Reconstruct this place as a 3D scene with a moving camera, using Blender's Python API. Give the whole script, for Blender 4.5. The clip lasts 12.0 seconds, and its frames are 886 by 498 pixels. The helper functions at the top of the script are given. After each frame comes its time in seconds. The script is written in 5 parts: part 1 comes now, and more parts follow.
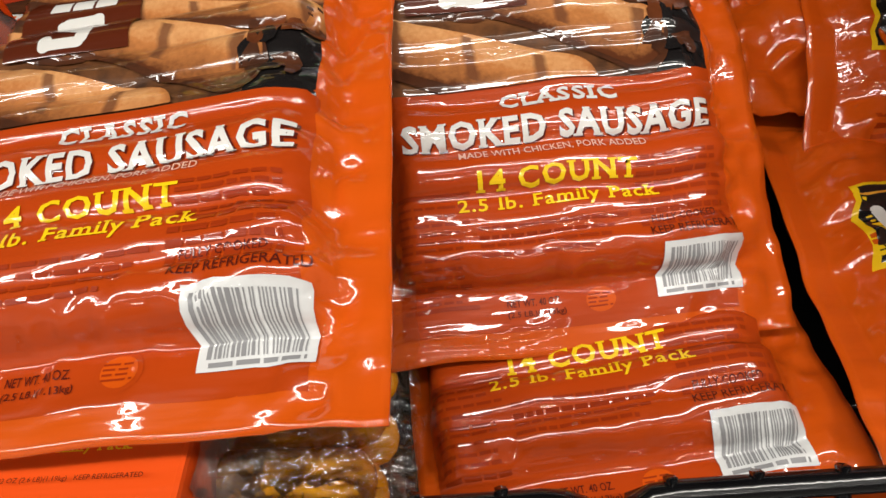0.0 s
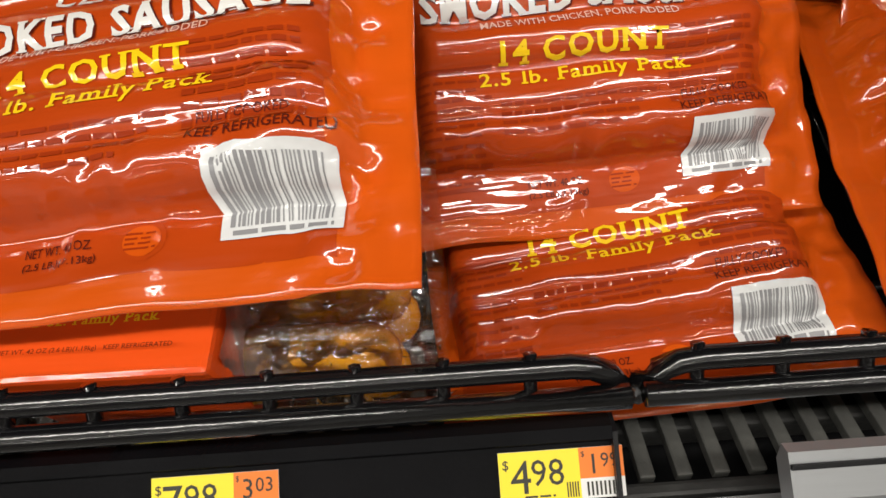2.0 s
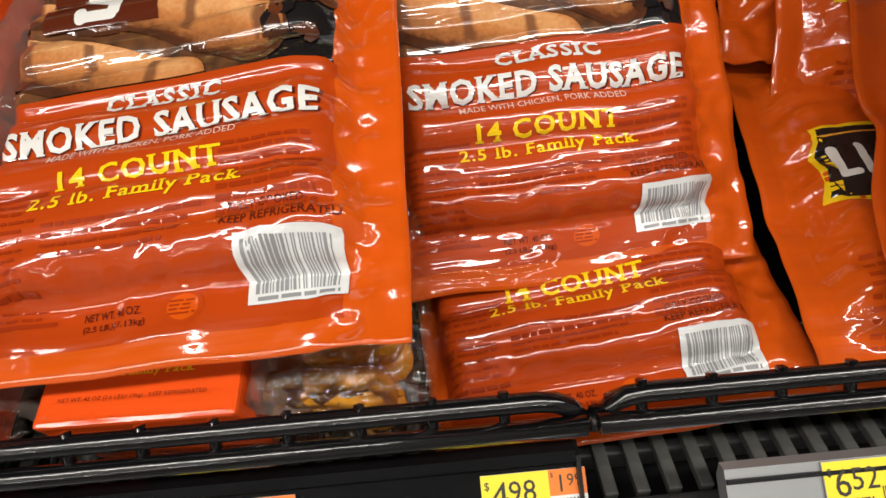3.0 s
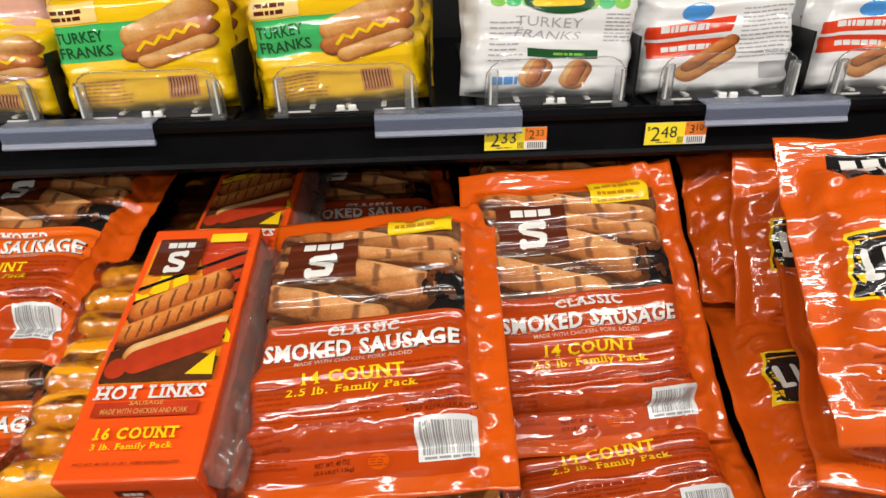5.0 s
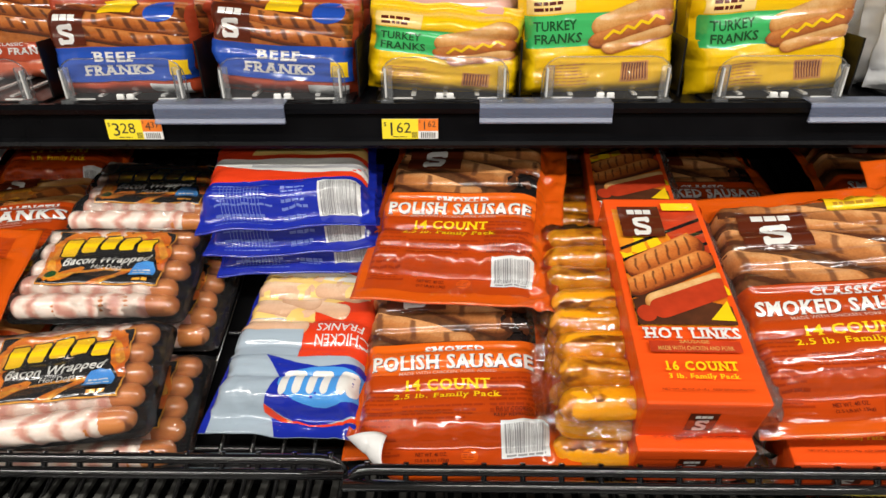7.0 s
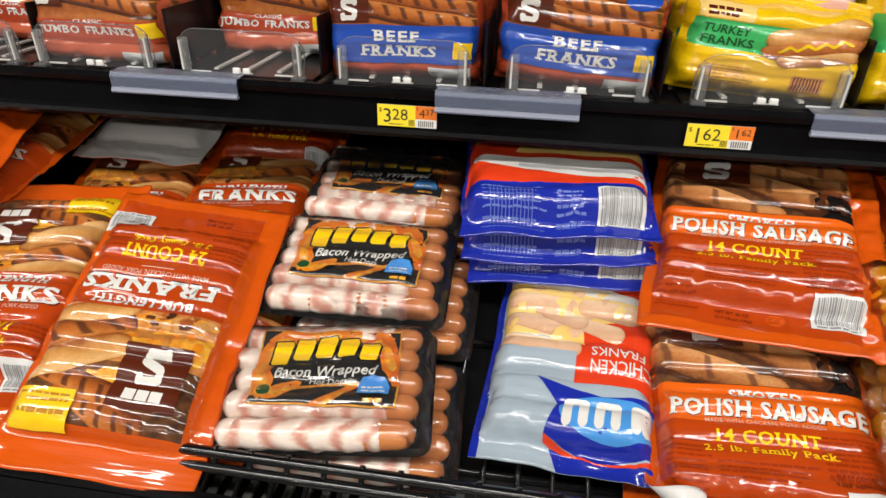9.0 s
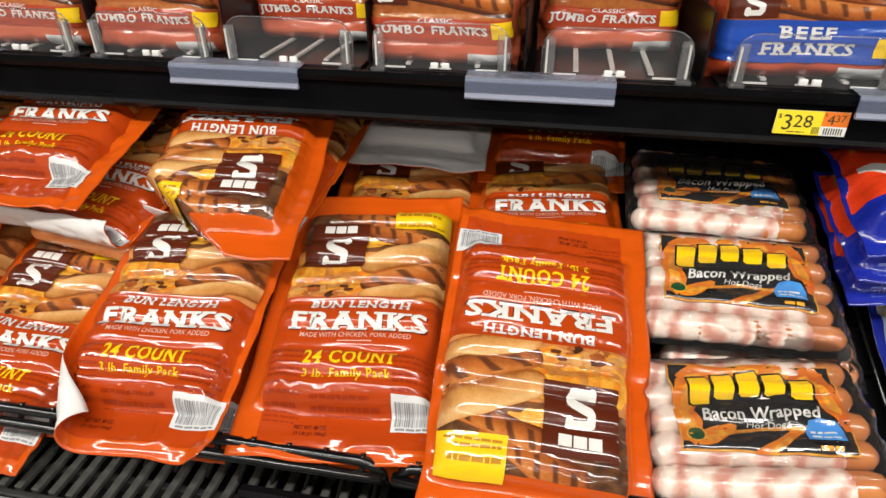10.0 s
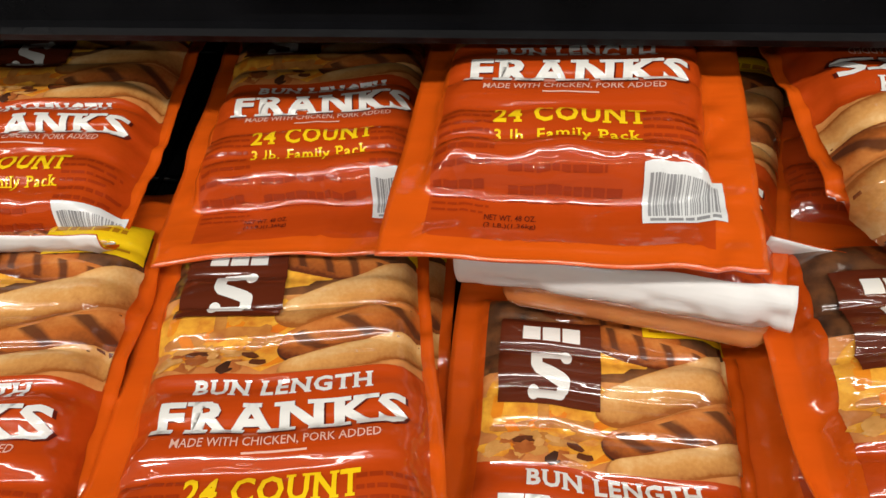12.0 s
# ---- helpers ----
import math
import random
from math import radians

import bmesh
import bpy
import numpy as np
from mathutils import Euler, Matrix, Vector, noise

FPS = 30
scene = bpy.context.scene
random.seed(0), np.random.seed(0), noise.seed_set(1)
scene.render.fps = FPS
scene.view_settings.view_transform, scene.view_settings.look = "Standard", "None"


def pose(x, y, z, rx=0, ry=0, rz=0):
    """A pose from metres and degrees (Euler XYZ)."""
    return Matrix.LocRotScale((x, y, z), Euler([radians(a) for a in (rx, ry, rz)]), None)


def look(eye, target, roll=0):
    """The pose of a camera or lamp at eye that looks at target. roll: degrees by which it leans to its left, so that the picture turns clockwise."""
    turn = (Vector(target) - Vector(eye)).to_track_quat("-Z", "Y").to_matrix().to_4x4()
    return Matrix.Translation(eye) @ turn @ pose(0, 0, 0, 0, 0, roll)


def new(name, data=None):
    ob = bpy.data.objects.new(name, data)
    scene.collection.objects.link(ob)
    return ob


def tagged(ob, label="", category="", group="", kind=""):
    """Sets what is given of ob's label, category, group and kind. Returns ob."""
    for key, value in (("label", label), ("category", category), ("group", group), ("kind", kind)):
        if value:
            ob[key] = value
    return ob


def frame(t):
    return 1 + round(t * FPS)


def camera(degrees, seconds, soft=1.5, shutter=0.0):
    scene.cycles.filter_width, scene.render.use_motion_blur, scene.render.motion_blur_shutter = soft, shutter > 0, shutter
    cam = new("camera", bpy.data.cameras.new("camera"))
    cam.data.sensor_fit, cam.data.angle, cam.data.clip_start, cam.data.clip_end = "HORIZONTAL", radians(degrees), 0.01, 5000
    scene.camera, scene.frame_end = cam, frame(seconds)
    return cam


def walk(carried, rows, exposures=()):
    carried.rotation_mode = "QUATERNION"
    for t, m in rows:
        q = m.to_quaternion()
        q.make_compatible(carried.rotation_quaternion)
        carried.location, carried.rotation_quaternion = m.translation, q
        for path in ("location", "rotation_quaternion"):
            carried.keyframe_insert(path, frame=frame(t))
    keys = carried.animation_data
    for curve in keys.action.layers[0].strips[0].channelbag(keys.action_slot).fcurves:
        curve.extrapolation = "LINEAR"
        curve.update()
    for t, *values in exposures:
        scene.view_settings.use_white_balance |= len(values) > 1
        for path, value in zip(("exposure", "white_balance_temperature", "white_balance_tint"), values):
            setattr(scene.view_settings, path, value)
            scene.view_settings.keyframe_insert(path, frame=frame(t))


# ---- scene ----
cam = camera(71.8, 12.0)
METRES, EYE, TILT, LEAN, TURN = 2.0, 1.2, -36.0, 2.0, -3.0
ROWS = [
    (0.0, 0.0, 0.0, 0.0, 0.0, 0.0, -0.0),
    (0.5, -0.0038, 0.0106, -0.0066, 0.27, -3.97, -0.41),
    (1.0, -0.0021, 0.0132, -0.0091, 0.23, -7.72, -1.01),
    (1.5, -0.0044, 0.0069, -0.0084, 0.07, -8.86, -0.78),
    (2.0, -0.0058, 0.0029, -0.0092, -0.28, -7.89, 0.22),
    (2.5, -0.0063, -0.0025, -0.0079, -0.5, -7.14, 0.69),
    (3.0, -0.0036, -0.0211, 0.0019, -0.8, -5.67, 1.34),
    (3.5, -0.0045, -0.0646, 0.0202, -0.99, -1.72, 1.37),
    (5.5, -0.0536, -0.1262, 0.0216, 0.13, 8.51, -1.6),
    (6.0, -0.0814, -0.1345, 0.0185, 0.36, 8.17, -2.21),
    (6.5, -0.1593, -0.153, 0.0107, 1.05, 7.7, -3.45),
    (7.0, -0.2421, -0.1589, -0.0031, 2.39, 7.25, -3.63),
    (9.0, -0.3563, -0.136, 0.001, 7.91, 5.52, -9.35),
    (9.5, -0.4334, -0.1402, -0.0049, 9.16, 4.86, -10.35),
    (10.0, -0.5341, -0.1358, -0.0062, 9.94, 3.56, -9.28),
    (10.5, -0.6113, -0.105, -0.007, 10.11, 2.71, -7.92),
    (11.0, -0.6825, -0.0795, 0.0087, 9.9, 1.02, -7.98),
    (11.5, -0.7709, -0.0442, 0.0033, 8.89, -0.5, -6.46),
    (12.0, -0.8326, -0.024, 0.0039, 7.26, -1.56, -5.76),
]
STOPS = ((0.0, -0.52), (2.0, -0.54), (3.5, -0.44), (6.0, -0.45), (7.0, -0.36), (9.0, -0.42), (10.0, -0.32), (10.5, -0.39), (11.5, -0.45), (12.0, -0.48))
walk(cam, [(t, pose(0, 0, EYE, TILT, LEAN, TURN) @ pose(METRES * x, METRES * y, METRES * z, 90 + pitch, roll, yaw)) for t, x, y, z, yaw, pitch, roll in ROWS], STOPS)

import collections

# ---- world and lights ----
world = bpy.data.worlds.new("ambient_fill")
world.use_nodes = True
world.node_tree.nodes["Background"].inputs[0].default_value = (0.9, 0.95, 1.0, 1)
# faint even fill, added to lift the dark parts
world.node_tree.nodes["Background"].inputs[1].default_value = 0.05
scene.world = world


def area_lamp(name, eye, target, sx, sy, watts, colour=(1, 0.97, 0.93)):
    data = bpy.data.lights.new(name, "AREA")
    data.shape, data.size, data.size_y, data.energy, data.color = "RECTANGLE", sx, sy, watts, colour
    ob = new(name, data)
    ob.matrix_world = look(eye, target)
    return ob


# added strip lamp, unseen, ahead of the canopy; store lamp rows over the aisle
FRONT_LAMP_Y, FRONT_LAMP_Z = -0.40, 2.06
area_lamp("front_lamp", (-0.8, FRONT_LAMP_Y, FRONT_LAMP_Z), (-0.8, FRONT_LAMP_Y + 0.60, 1.0), 5.6, 0.065, 62, (1, 0.95, 0.87))
# unseen; the far row is made strong to brighten the packs under the shelf
for row, (ly, watts) in enumerate(((-1.15, 36), (-3.4, 54), (-6.2, 340))):
    area_lamp("aisle_lamp", (-0.8, ly, 3.9), (-0.8, ly + 0.01, 0), 9.0, 0.06, watts, (1, 0.95, 0.87))

# ---- materials ----
MATS = {}


def nodes_of(name):
    mat = bpy.data.materials.new(name)
    mat.use_nodes = True
    tree = mat.node_tree
    return mat, tree, tree.nodes, tree.nodes["Principled BSDF"]


def surface(name, rgb, rough=0.4, metal=0.0, spec=0.5, coat=0.0, vary=0.12, scale=40.0, bump=0.0, bump_scale=120.0, bump2=0.0, bump2_scale=18.0,
            dark=None, stretch=(1, 1, 1), detail=4, sub=0.0, crease=0.0, crease_scale=24.0, photo=False):
    """Principled surface: colour varied at two scales, with fine and coarse relief."""
    mat, tree, nd, bs = nodes_of(name)
    co = nd.new("ShaderNodeTexCoord")
    mp = nd.new("ShaderNodeMapping")
    mp.inputs["Scale"].default_value = stretch
    tree.links.new(co.outputs["Object"], mp.inputs[0])
    n1 = nd.new("ShaderNodeTexNoise")
    n1.inputs["Scale"].default_value, n1.inputs["Detail"].default_value = scale, detail
    n2 = nd.new("ShaderNodeTexNoise")
    n2.inputs["Scale"].default_value, n2.inputs["Detail"].default_value = scale * 0.17, 2
    for n in (n1, n2):
        tree.links.new(co.outputs["Object"] if photo else mp.outputs[0], n.inputs["Vector"])
    add = nd.new("ShaderNodeMath")
    add.operation = "ADD"
    tree.links.new(n1.outputs[0], add.inputs[0]), tree.links.new(n2.outputs[0], add.inputs[1])
    ramp = nd.new("ShaderNodeMapRange")
    ramp.inputs[1].default_value, ramp.inputs[2].default_value = 0.7, 1.3
    tree.links.new(add.outputs[0], ramp.inputs[0])
    mix = nd.new("ShaderNodeMix")
    mix.data_type = "RGBA"
    low = dark or tuple(c * (1 - 2 * vary) for c in rgb)
    mix.inputs[6].default_value, mix.inputs[7].default_value = (*low, 1), (*rgb, 1)
    tree.links.new(ramp.outputs[0], mix.inputs[0])
    tree.links.new(mix.outputs[2], bs.inputs["Base Color"])
    bs.inputs["Roughness"].default_value, bs.inputs["Metallic"].default_value = rough, metal
    bs.inputs["Specular IOR Level"].default_value, bs.inputs["Coat Weight"].default_value = spec, coat
    bs.inputs["Coat Roughness"].default_value = 0.018
    bs.inputs["Coat IOR"].default_value = 1.62
    if sub:
        bs.inputs["Subsurface Weight"].default_value = sub
        bs.inputs["Subsurface Radius"].default_value = (0.006, 0.003, 0.002)
    last = None
    for amount, sc, kind in ((bump2, bump2_scale, "FBM"), (crease, crease_scale, "RIDGED_MULTIFRACTAL"), (bump, bump_scale, "FBM")):
        if amount:
            nz = nd.new("ShaderNodeTexNoise")
            nz.noise_type = kind
            nz.inputs["Scale"].default_value, nz.inputs["Detail"].default_value = sc, 3
            tree.links.new(mp.outputs[0], nz.inputs["Vector"])
            bp = nd.new("ShaderNodeBump")
            bp.inputs["Strength"].default_value, bp.inputs["Distance"].default_value = amount, 0.4 / sc
            tree.links.new(nz.outputs[0], bp.inputs["Height"])
            if last:
                tree.links.new(last.outputs[0], bp.inputs["Normal"])
            last = bp
    if last:
        tree.links.new(last.outputs[0], bs.inputs["Normal"])
        tree.links.new(last.outputs[0], bs.inputs["Coat Normal"])
    MATS[name] = mat
    return mat


def film(name, rgb, rough=0.30, vary=0.07, dark=None, scale=60.0, coat=1.0, detail=4, crease=0.09):
    """Printed packaging film: shiny, lightly crinkled, crinkles longer across the pack than along it."""
    return surface(name, rgb, rough, 0, 0.10, coat, vary, scale, 0.02, 260, 0.22, 50, dark, (0.12, 1, 1), detail, crease=crease, crease_scale=26, photo=name.startswith("photo"))


def roll_photo(name, edge, mid, lit, mark=None, gap=1.5, wide=0.30, skew=0.55):
    """Printed picture of a round thing: dark below, lit above, mottled, with slanting grill marks where given."""
    film(name, mid)
    mat = MATS[name]
    tree, nd = mat.node_tree, mat.node_tree.nodes
    bs, ln = nd["Principled BSDF"], tree.links.new

    def calc(op, a, b=0.0, c=0.0):
        n = nd.new("ShaderNodeMath")
        n.operation = op
        for k, q in enumerate((a, b, c)):
            if isinstance(q, (int, float)):
                n.inputs[k].default_value = q
            else:
                ln(q, n.inputs[k])
        return n.outputs[0]

    def noise(size, detail):
        n = nd.new("ShaderNodeTexNoise")
        n.inputs["Scale"].default_value, n.inputs["Detail"].default_value = size, detail
        ln(co.outputs["Object"], n.inputs["Vector"])
        return n.outputs[0]

    at, sep, co = nd.new("ShaderNodeAttribute"), nd.new("ShaderNodeSeparateXYZ"), nd.new("ShaderNodeTexCoord")
    at.attribute_name = "roll"
    ln(at.outputs["Vector"], sep.inputs[0])
    u, v, long = sep.outputs
    soft, fine = noise(70, 3), noise(420, 5)
    past = calc("MAXIMUM", calc("MAXIMUM", calc("MULTIPLY", u, -1.0), calc("SUBTRACT", u, long)), 0.0)
    out = calc("ADD", calc("MULTIPLY", past, past), calc("MULTIPLY", v, v))
    tone = calc("ADD", calc("MULTIPLY_ADD", v, 0.40, 0.50), calc("MULTIPLY_ADD", soft, 0.55, -0.275))
    tone = calc("ADD", tone, calc("MULTIPLY_ADD", fine, 0.36, -0.18))
    tone = calc("SUBTRACT", tone, calc("MULTIPLY", past, 0.22))
    tone = calc("SUBTRACT", tone, calc("MULTIPLY", calc("POWER", out, 3.0), 0.34))
    ramp = nd.new("ShaderNodeValToRGB")
    e = ramp.color_ramp.elements
    e[0].position, e[0].color, e[1].position, e[1].color = 0.02, (*edge, 1), 0.92, (*lit, 1)
    for where, colour in ((0.24, tuple(0.5 * (p + q) for p, q in zip(edge, mid))), (0.52, mid)):
        e.new(where).color = (*colour, 1)
    ln(tone, ramp.inputs[0])
    last = ramp.outputs[0]
    if mark:
        place = calc("ADD", calc("ADD", u, calc("MULTIPLY", v, skew)), calc("MULTIPLY_ADD", soft, 0.5, 0.35))
        band = calc("ABSOLUTE", calc("SUBTRACT", calc("FRACT", calc("DIVIDE", place, gap)), 0.5))
        inside = calc("MULTIPLY", calc("LESS_THAN", calc("ABSOLUTE", calc("SUBTRACT", v, 0.12)), 0.66), calc("LESS_THAN", past, 0.2))
        rg = nd.new("ShaderNodeMapRange")
        rg.inputs[1].default_value, rg.inputs[2].default_value, rg.inputs[3].default_value, rg.inputs[4].default_value = 0.40 * wide / gap, 0.95 * wide / gap, 0.82, 0.0
        ln(band, rg.inputs[0])
        mix = nd.new("ShaderNodeMix")
        mix.data_type = "RGBA"
        mix.inputs[7].default_value = (*mark, 1)
        ln(calc("MULTIPLY", rg.outputs[0], inside), mix.inputs[0]), ln(last, mix.inputs[6])
        last = mix.outputs[2]
    ln(last, bs.inputs["Base Color"])


def clear(name, tint=(1, 1, 1), rough=0.05, bump=0.5, scale=60.0, through_part=0.9, haze=(0.9, 0.92, 0.95), ior=1.5):
    """Clear plastic: see-through, a little milky, with gloss that grows at grazing angles."""
    mat, tree, nd, bs = nodes_of(name)
    nd.remove(bs)
    out = nd["Material Output"]
    tr, df, gl = nd.new("ShaderNodeBsdfTransparent"), nd.new("ShaderNodeBsdfDiffuse"), nd.new("ShaderNodeBsdfGlossy")
    tr.inputs[0].default_value, df.inputs[0].default_value = (*tint, 1), (*haze, 1)
    gl.inputs["Roughness"].default_value = rough
    m1, m2, lw = nd.new("ShaderNodeMixShader"), nd.new("ShaderNodeMixShader"), nd.new("ShaderNodeFresnel")
    lw.inputs[0].default_value = ior
    m1.inputs[0].default_value = 1 - through_part
    nz, bp, co = nd.new("ShaderNodeTexNoise"), nd.new("ShaderNodeBump"), nd.new("ShaderNodeTexCoord")
    nz.inputs["Scale"].default_value = scale
    bp.inputs["Strength"].default_value, bp.inputs["Distance"].default_value = bump, 0.5 / scale
    ln = tree.links.new
    ln(co.outputs["Object"], nz.inputs["Vector"]), ln(nz.outputs[0], bp.inputs["Height"])
    ln(bp.outputs[0], gl.inputs["Normal"]), ln(bp.outputs[0], lw.inputs["Normal"])
    ln(tr.outputs[0], m1.inputs[1]), ln(df.outputs[0], m1.inputs[2])
    ln(m1.outputs[0], m2.inputs[1]), ln(gl.outputs[0], m2.inputs[2]), ln(lw.outputs[0], m2.inputs[0])
    ln(m2.outputs[0], out.inputs[0])
    MATS[name] = mat
    return mat


film("red_film", (0.65, 0.092, 0.005))
film("deep_red_film", (0.47, 0.054, 0.005))
film("fine_ink", (0.33, 0.034, 0.005))
film("back_film", (0.80, 0.79, 0.78), 0.35, coat=0.2)
film("maroon_print", (0.095, 0.017, 0.006))
film("white_print", (0.74, 0.73, 0.70))
film("yellow_print", (0.93, 0.60, 0.01))
film("pale_print", (0.78, 0.46, 0.36))
film("pale_meat", (0.74, 0.44, 0.36), dark=(0.64, 0.33, 0.26), scale=30)
film("dark_print", (0.10, 0.012, 0.006))
film("black_print", (0.012, 0.010, 0.010))
film("photo_shade", (0.22, 0.085, 0.030), dark=(0.02, 0.012, 0.01), scale=90, detail=7)
film("photo_frank", (0.50, 0.165, 0.040), dark=(0.27, 0.065, 0.016), scale=120, detail=7)
film("photo_frank_light", (0.66, 0.280, 0.085), dark=(0.44, 0.135, 0.034), scale=120, detail=7)
film("photo_bun", (0.62, 0.275, 0.060), dark=(0.33, 0.095, 0.018), scale=110, detail=7)
film("photo_bun_light", (0.68, 0.375, 0.115), dark=(0.42, 0.165, 0.036), scale=100, detail=7)
film("photo_frank_edge", (0.17, 0.045, 0.014), dark=(0.07, 0.020, 0.008), scale=110)
film("badge_ink", (0.50, 0.22, 0.01))
film("photo_char", (0.10, 0.032, 0.014), dark=(0.045, 0.018, 0.01), scale=90)
film("photo_fire", (0.85, 0.330, 0.018), dark=(0.55, 0.090, 0.010), scale=40)
film("photo_fries", (0.90, 0.470, 0.050), dark=(0.52, 0.150, 0.018), scale=150, detail=7)
film("photo_tomato", (0.55, 0.05, 0.015), dark=(0.32, 0.03, 0.01), scale=60)
roll_photo("photo_roll_sausage", (0.10, 0.030, 0.012), (0.48, 0.180, 0.055), (0.74, 0.400, 0.170), (0.14, 0.050, 0.024), 2.7, 0.34, 0.35)
roll_photo("photo_roll_frank", (0.12, 0.028, 0.010), (0.42, 0.115, 0.022), (0.60, 0.230, 0.060), (0.060, 0.020, 0.012), 2.0, 0.46, 0.55)
roll_photo("photo_roll_plain", (0.14, 0.034, 0.012), (0.46, 0.140, 0.030), (0.66, 0.280, 0.085))
roll_photo("photo_roll_link", (0.16, 0.030, 0.010), (0.55, 0.150, 0.030), (0.74, 0.330, 0.090), (0.10, 0.030, 0.014), 1.0, 0.16, -0.5)
roll_photo("photo_roll_bun", (0.30, 0.090, 0.018), (0.60, 0.290, 0.085), (0.76, 0.500, 0.230))
roll_photo("photo_roll_pink", (0.60, 0.34, 0.20), (0.76, 0.48, 0.31), (0.86, 0.66, 0.46))
film("orange_band", (0.80, 0.13, 0.008))
film("card_red", (0.80, 0.085, 0.010), 0.32, coat=0.3)
film("yellow_film", (0.90, 0.56, 0.004))
film("yellow_shade", (0.80, 0.47, 0.005))
film("green_print", (0.05, 0.47, 0.13))
film("dark_green_print", (0.012, 0.085, 0.025))
film("light_green_print", (0.22, 0.55, 0.08))
film("white_film", (0.82, 0.82, 0.83))
film("grey_print", (0.42, 0.42, 0.44))
film("brown_film", (0.46, 0.065, 0.024), dark=(0.34, 0.045, 0.016))
film("frank_film", (0.62, 0.14, 0.065), dark=(0.46, 0.08, 0.035), scale=35)
film("blue_print", (0.018, 0.075, 0.42))
film("blue_film", (0.012, 0.026, 0.36))
film("pale_blue_film", (0.37, 0.45, 0.53))
film("mid_blue_print", (0.15, 0.21, 0.58))
film("sky_print", (0.07, 0.30, 0.72))
film("red_print", (0.75, 0.05, 0.012))
film("bread_print", (0.90, 0.68, 0.26), dark=(0.82, 0.50, 0.12), scale=90)
surface("barcode_white", (0.68, 0.69, 0.69), 0.35, coat=0.4, vary=0.03, bump2=0.3, bump2_scale=40)
surface("barcode_ink", (0.25, 0.25, 0.26), 0.4, vary=0.05)
surface("amber_sausage", (0.92, 0.42, 0.010), 0.2, coat=1.0, vary=0.2, scale=30, dark=(0.78, 0.29, 0.006), bump=0.15, bump_scale=150, bump2=0.3, bump2_scale=40)
surface("frank_skin", (0.62, 0.24, 0.075), 0.24, coat=0.7, vary=0.15, scale=45, dark=(0.50, 0.15, 0.04), bump=0.12, bump_scale=200, sub=0.12)
surface("black_plastic", (0.007, 0.007, 0.008), 0.3, spec=0.3, vary=0.2, scale=60, bump=0.1, bump_scale=300)
surface("black_tray", (0.010, 0.010, 0.011), 0.22, coat=0.4, vary=0.2, bump2=0.3, bump2_scale=30)
surface("wire_coating", (0.007, 0.007, 0.008), 0.20, coat=0.45, vary=0.3, scale=25, bump=0.1, bump_scale=160)
surface("shelf_paint", (0.005, 0.005, 0.006), 0.26, spec=0.08, vary=0.3, scale=22, bump=0.1, bump_scale=420)
surface("grille_paint", (0.035, 0.035, 0.033), 0.55, vary=0.3, scale=35, bump=0.3, bump_scale=140, dark=(0.012, 0.012, 0.012))
surface("dusty_metal", (0.11, 0.11, 0.10), 0.6, vary=0.35, scale=60, bump=0.3, bump_scale=160, dark=(0.025, 0.025, 0.023))
surface("case_liner", (0.006, 0.006, 0.007), 0.5, spec=0.2, vary=0.2, scale=8, bump=0.08, bump_scale=60)
surface("aluminium", (0.36, 0.37, 0.38), 0.42, 0.7, vary=0.12, scale=20, bump=0.06, bump_scale=300, stretch=(0.1, 1, 1))
surface("tag_yellow", (0.92, 0.74, 0.03), 0.45, vary=0.04, scale=30)
surface("tag_orange", (0.86, 0.21, 0.02), 0.45, vary=0.04, scale=30)
surface("tag_white", (0.78, 0.78, 0.76), 0.45, vary=0.04, scale=30)
surface("tag_ink", (0.03, 0.028, 0.02), 0.5, vary=0.05)
surface("floor_tile", (0.26, 0.25, 0.23), 0.25, vary=0.12, scale=3, bump=0.05, bump_scale=30)
surface("plaster", (0.70, 0.70, 0.69), 0.8, vary=0.06, scale=2, bump=0.1, bump_scale=80)
surface("opposite_goods", (0.15, 0.13, 0.12), 0.6, vary=0.3, scale=2)
surface("pusher_spring", (0.62, 0.62, 0.60), 0.4, vary=0.1)
clear("clear_film", bump=0.9, scale=55, rough=0.06, through_part=0.985, haze=(0.60, 0.42, 0.25), ior=1.8)
clear("tray_film", bump=0.35, scale=45, rough=0.05, through_part=0.985)
clear("clear_lip", bump=0.12, scale=30, rough=0.05, through_part=0.98, ior=1.16)
clear("clear_post", bump=0.5, scale=120, rough=0.08, through_part=0.84, haze=(0.5, 0.52, 0.54))
clear("crumpled_film", bump=0.5, scale=35, rough=0.09, through_part=0.85, haze=(0.55, 0.47, 0.42))
clear("label_holder_plastic", (0.85, 0.9, 1.0), bump=0.1, scale=40, rough=0.32, through_part=0.80, haze=(0.38, 0.43, 0.60), ior=1.3)
clear("holder_lip", (0.9, 0.93, 1.0), bump=0.1, scale=40, rough=0.30, through_part=0.62, haze=(0.42, 0.46, 0.60), ior=1.3)


